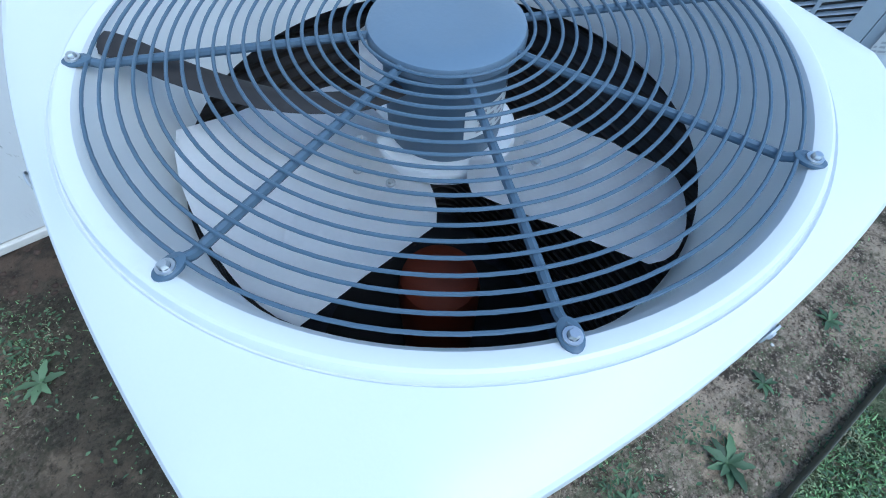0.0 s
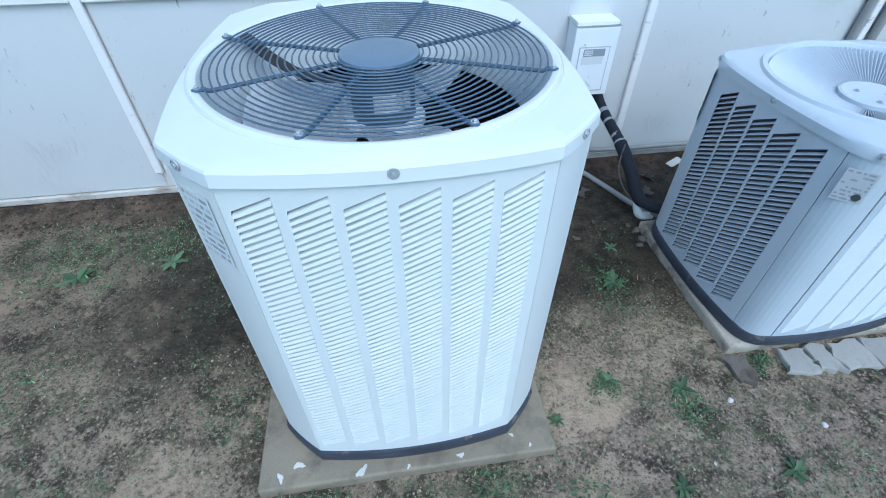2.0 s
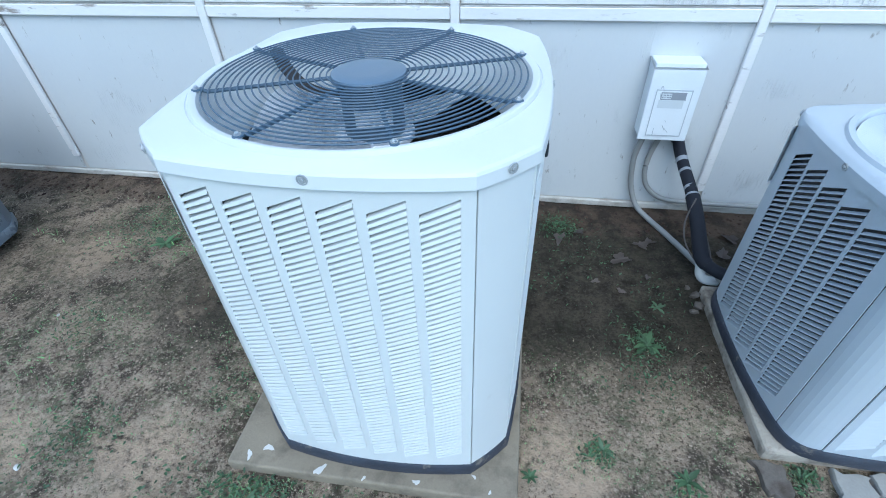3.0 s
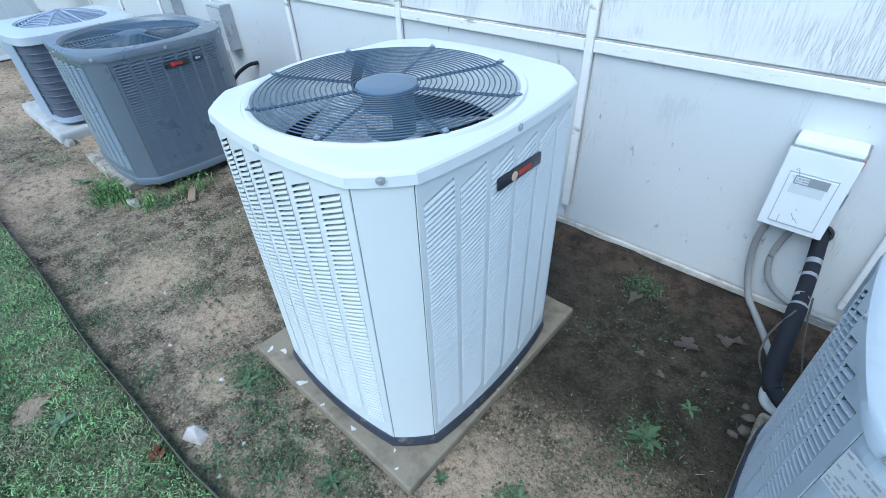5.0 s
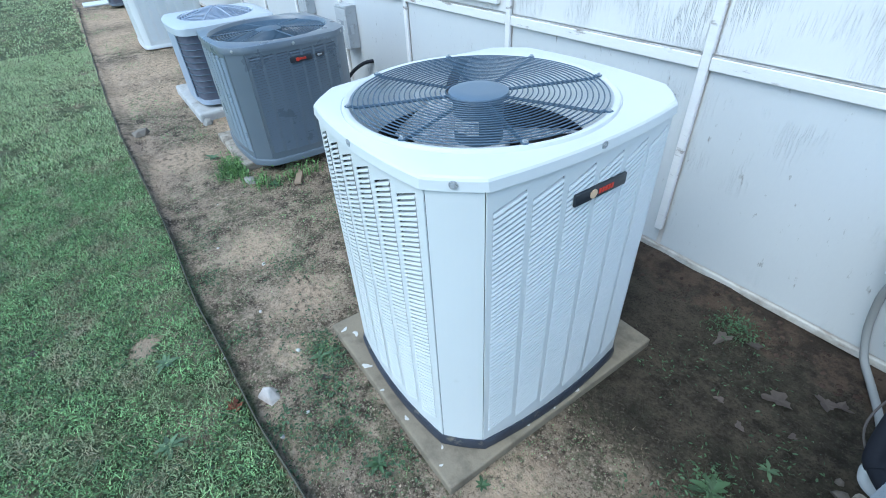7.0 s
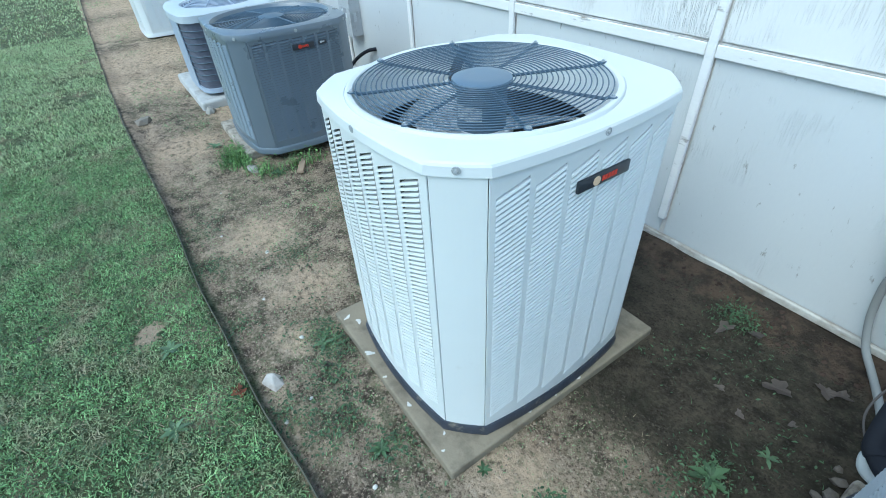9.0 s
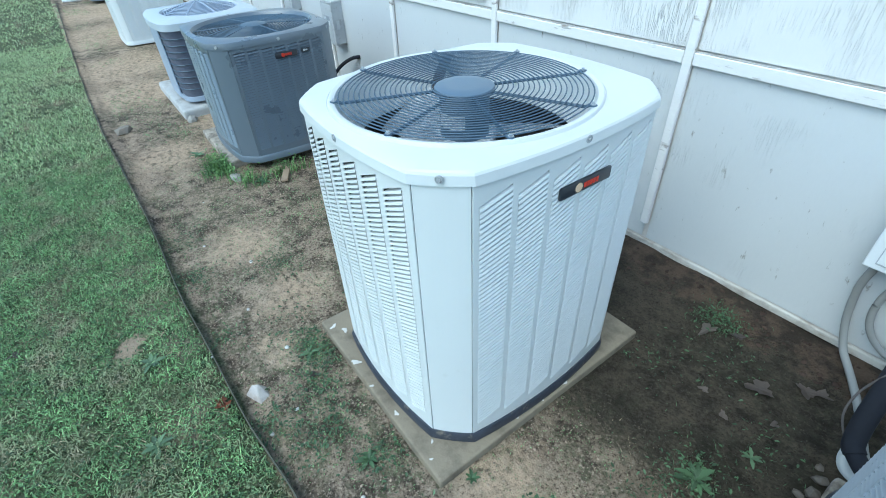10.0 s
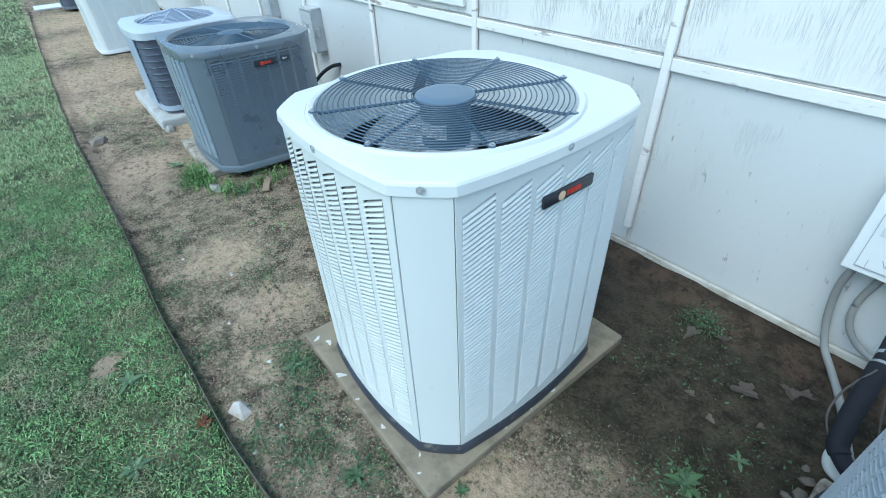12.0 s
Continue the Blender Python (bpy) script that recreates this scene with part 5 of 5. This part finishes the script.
q = R.uniform((-2.6, -0.86), (2.2, 0.12), (38000, 2))
q = q[np.array([clear_of_things(a, b) and noise.noise((a * 3.1, b * 3.1, 15.0)) + 0.4 * noise.noise((a * 11, b * 11, 3.0)) > -0.12 for a, b in q])]
h = len(q) // 3
blades("dry_straw", q[:h, 0], q[:h, 1], R.uniform(0.002, 0.007, h), R.uniform(0.0015, 0.0032, h), M["straw"], "dead straw litter on the soil", 1.3)
blades("sparse_grass", q[h:, 0], q[h:, 1], R.uniform(0.003, 0.010, len(q) - h), R.uniform(0.002, 0.0042, len(q) - h), M["grass"], "sparse thin grass on bare soil", 1.1)
q = R.normal((-2.40, -0.37), (0.085, 0.055), (420, 2))
q = np.concatenate([q, R.normal((-2.17, -0.27), (0.10, 0.05), (160, 2)), R.normal((-2.02, -0.02), (0.03, 0.09), (90, 2))])
q = q[np.array([clear_of_things(a, b) for a, b in q])]
leaves("weed_clump", q[:, 0], q[:, 1], R.uniform(0.012, 0.030, len(q)), M["weedbright"], "bright green weed clump beside the concrete pad", 0.7, 0.11)
blades("weed_clump", q[:, 0], q[:, 1], R.uniform(0.03, 0.10, len(q)), R.uniform(0.004, 0.008, len(q)), M["weedbright"], "bright green weed clump beside the concrete pad", 0.5)


def pebbles(n, area, s0, s1, material, label):
    x0, x1, y0, y1 = area
    base = bmesh.new()
    bmesh.ops.create_icosphere(base, subdivisions=1, radius=1)
    bv = np.array([v.co[:] for v in base.verts])
    bf = np.array([[v.index for v in f.verts] for f in base.faces])
    base.free()
    V, F, k = [], [], 0
    while k < n:
        a, b = R.uniform(x0, x1), R.uniform(y0, y1)
        if not clear_of_things(a, b):
            continue
        s = s0 + (s1 - s0) * R.uniform() ** 3
        p = bv * (1 + R.uniform(-0.25, 0.25, (len(bv), 1))) * np.array([s, s * R.uniform(0.6, 1), s * R.uniform(0.35, 0.6)])
        t = R.uniform(0, 6.28)
        c, d = math.cos(t), math.sin(t)
        p = np.stack([p[:, 0] * c - p[:, 1] * d + a, p[:, 0] * d + p[:, 1] * c + b, p[:, 2] + ground_height(a, b)], 1)
        V.append(p)
        F.append(bf + k * len(bv))
        k += 1
    return tagged(fast_mesh("soil_crumbs", np.concatenate(V), np.concatenate(F), material), label, "soil", kind="stuff")


M["crumb"] = mat("soil_crumb", (0.31, 0.24, 0.176), 0.95, var=0.3, scale=30, grain=0.2, bump=0.5, island=0.5, spec=0.2)
pebbles(9000, (-3.5, 2.2, -0.86, 0.10), 0.0012, 0.0062, M["crumb"], "crumbs and small clods of clay soil")
M["clay"] = mat("red_clay_clod", (0.060, 0.040, 0.030), 0.95, var=0.3, scale=20, grain=0.2, bump=0.6, island=0.35, spec=0.2)
pebbles(1500, (-3.0, 2.4, 0.9, 1.12), 0.003, 0.015, M["clay"], "reddish clay clods along the foot of the wall")


def stone(at, s, label, material, seed, sharp=False):
    rng = random.Random(seed)
    bm = bmesh.new()
    bmesh.ops.create_icosphere(bm, subdivisions=1 if sharp else 2, radius=1)
    for v in bm.verts:
        q = 1 + (0.28 if sharp else 0.18) * noise.noise(v.co * 1.4 + Vector((seed * 3.1, 0, 0))) * 2
        v.co = Vector((v.co.x * s[0] * q, v.co.y * s[1] * q, v.co.z * s[2] * q))
    ob = part("stone", bm, material, smooth=not sharp)
    ob.location = (at[0], at[1], ground_height(*at) + s[2] * 0.45)
    ob.rotation_euler = (rng.uniform(-0.3, 0.3), rng.uniform(-0.3, 0.3), rng.uniform(0, 6))
    return tagged(ob, label, "stone", "loose stones")


WHITE_S = "small white pebble on bare soil"
bm = bmesh.new()
low = [bm.verts.new(p) for p in ((-0.048, -0.030, -0.006), (0.046, -0.034, -0.006), (0.055, 0.012, -0.006), (0.002, 0.040, -0.006), (-0.044, 0.022, -0.006))]
top = [bm.verts.new(p) for p in ((-0.018, -0.006, 0.050), (0.012, -0.010, 0.044), (0.004, 0.010, 0.050))]
bmesh.ops.convex_hull(bm, input=bm.verts[:])
bmesh.ops.bevel(bm, geom=bm.edges[:], offset=0.0035, segments=2, affect="EDGES", profile=0.5)
wedge = part("stone", bm, M["wedge"])
wedge.matrix_basis = pose(-0.314, -0.812, ground_height(-0.314, -0.812), 0, 0, 25)
tagged(wedge, "angular pale stone beside the lawn edging", "stone", "loose stones")
stone((-3.70, -0.83), (0.085, 0.065, 0.05), "grey rock beside the lawn edging", M["stone"], 3, True)
stone((-3.52, -0.30), (0.06, 0.05, 0.045), "pale block beside the concrete pad", M["slab"], 4, True)
stone((-2.16, -0.33), (0.045, 0.035, 0.03), "pale rounded stone among weeds by the pad", M["slab"], 8)
for i, (px_, py_) in enumerate(((0.921, -0.562), (1.09, -0.373), (-0.802, -0.693), (-0.618, -0.912), (-0.461, -0.634), (0.30, -0.68), (-1.55, 0.05), (-1.163, -0.56), (-0.114, -0.835), (-1.482, -0.724), (-2.0, -0.6), (1.35, -0.5), (-0.149, -0.72))):
    s = 0.006 + 0.007 * ((i * 37) % 10) / 10
    stone((px_, py_), (s, s * 0.8, s * 0.6), WHITE_S, M["chip"], 20 + i)
for i, (px_, py_, s) in enumerate(((1.158, 0.51, 0.026), (1.162, 0.45, 0.028), (1.140, 0.56, 0.016), (1.135, 0.42, 0.018))):
    stone((px_, py_), (s, s * 0.8, s * 0.7), "rough grey stone by the corner of the pad", M["darkstone"], 50 + i, True)

scrap = part("paper_scrap", boxed(-0.05, 0.05, -0.022, 0.022, 0, 0.004, 0.0015, 1), M["chip"])
scrap.matrix_basis = pose(1.63, 1.03, ground_height(1.63, 1.03) + 0.004, 4, -6, 25)
tagged(scrap, "scrap of white card lying on moist shaded soil", "paper scrap")
board = part("wood_scrap", boxed(-0.105, 0.105, -0.022, 0.022, 0, 0.018, 0.003, 1), M["wood"])
board.matrix_basis = pose(-1.965, -0.040, 0.006, 0, 2, 154)
tagged(board, "weathered brown wood scrap on the soil", "wood scrap")


def dry_leaf(at, size, turn, material, label, seed):
    """A lobed, curled dead leaf with some thickness."""
    rng = random.Random(seed)
    bm = bmesh.new()
    mid = bm.verts.new((0, 0, 0.004))
    ring, ph = [], rng.uniform(0, 6)
    for i in range(20):
        a = 2 * math.pi * i / 20
        r = size * (0.68 + 0.20 * math.cos(3 * a + ph) + 0.10 * math.cos(7 * a - ph)) * rng.uniform(0.82, 1.12)
        ring.append(bm.verts.new((r * math.cos(a) * 1.25, r * math.sin(a) * 0.85, 0.003 + 0.25 * r * abs(math.sin(a)) + rng.uniform(0, 0.004))))
    for i in range(20):
        bm.faces.new((mid, ring[i], ring[(i + 1) % 20]))
    bmesh.ops.solidify(bm, geom=bm.faces[:], thickness=0.0008)
    ob = part("dead_leaf", bm, material)
    ob.matrix_basis = pose(at[0], at[1], ground_height(*at) + 0.004, rng.uniform(-8, 8), rng.uniform(-8, 8), turn)
    return tagged(ob, label, "leaf", "fallen leaves")


DL = "curled dry brown leaf lying on moist shaded soil"
for i, (a, b, s, t) in enumerate(((0.878, 0.712, 0.055, 20), (0.60, 0.84, 0.045, 80), (0.99, 0.83, 0.045, 140), (1.03, 0.86, 0.035, 30), (0.98, 0.60, 0.02, 60), (0.75, 0.55, 0.022, 10), (0.70, 0.90, 0.03, 200), (1.35, 0.80, 0.05, 70), (1.42, 0.92, 0.045, 120), (0.85, 0.5, 0.022, 310), (-0.25, -0.60, 0.025, 40), (-1.15, -1.6, 0.03, 70))):
    dry_leaf((a, b), s, t, M["leaf_dry"], DL, 60 + i)
for i, (a, b, s, t) in enumerate(((-0.345, -0.940, 0.03, 20), (-0.315, -0.930, 0.025, 120), (-0.33, -0.955, 0.02, 220), (0.95, -0.95, 0.04, 80))):
    dry_leaf((a, b), s, t, M["leaf_red"], "reddish brown dead leaf on the grass", 90 + i)


def rosette(at, size, n, material, label, seed):
    """A flat weed: long toothed leaves round one root, each a mesh of its own."""
    rng = random.Random(seed)
    e = thing("weed_plant", (at[0], at[1], ground_height(*at)), label, "weed", "single weeds")
    for i in range(n):
        bm = bmesh.new()
        s = size * rng.uniform(0.65, 1.1)
        rows_ = []
        for k in range(7):
            t = k / 6
            w = s * 0.17 * math.sin(math.pi * (0.12 + 0.88 * t) ** 1.2) * (1.0 if k % 2 else 0.72) + 0.0008
            z = s * (0.38 * t - 0.38 * t * t) + 0.004
            rows_.append([bm.verts.new((s * t, -w, z + w * 0.3)), bm.verts.new((s * t, 0, z)), bm.verts.new((s * t, w, z + w * 0.3))])
        for p, q_ in zip(rows_, rows_[1:]):
            bm.faces.new((p[0], q_[0], q_[1], p[1]))
            bm.faces.new((p[1], q_[1], q_[2], p[2]))
        o = part("leaf", bm, material, e, "", True)
        o.rotation_euler = (rng.uniform(-0.2, 0.2), rng.uniform(-0.35, 0.05), 2 * math.pi * i / n + rng.uniform(-0.3, 0.3))
    return e


for i, (a, b, s, n, mm) in enumerate(((0.941, -0.307, 0.055, 8, "weed"), (0.501, -0.697, 0.085, 12, "weed"), (-0.993, 0.607, 0.075, 7, "weedpale"), (-1.38, 0.56, 0.08, 8, "weed"), (0.70, -0.24, 0.04, 7, "weedpale"), (-2.0, -0.20, 0.06, 9, "weed"), (-2.74, -0.45, 0.07, 8, "weedpale"), (0.915, 0.217, 0.07, 9, "weed"),
                                      (-0.72, -1.12, 0.06, 8, "weedpale"), (-0.30, -1.18, 0.06, 8, "weedpale"), (0.20, -0.60, 0.05, 8, "weed"), (0.99, 0.42, 0.04, 6, "weedpale"), (-0.37, -0.57, 0.05, 8, "weedpale"), (0.47, -0.36, 0.035, 7, "weed"), (1.15, -0.62, 0.05, 8, "weed"), (0.78, -0.62, 0.05, 8, "weed"))):
    rosette((a, b), s, n, M[mm], "leafy green weed rosette growing in the soil", 200 + i)
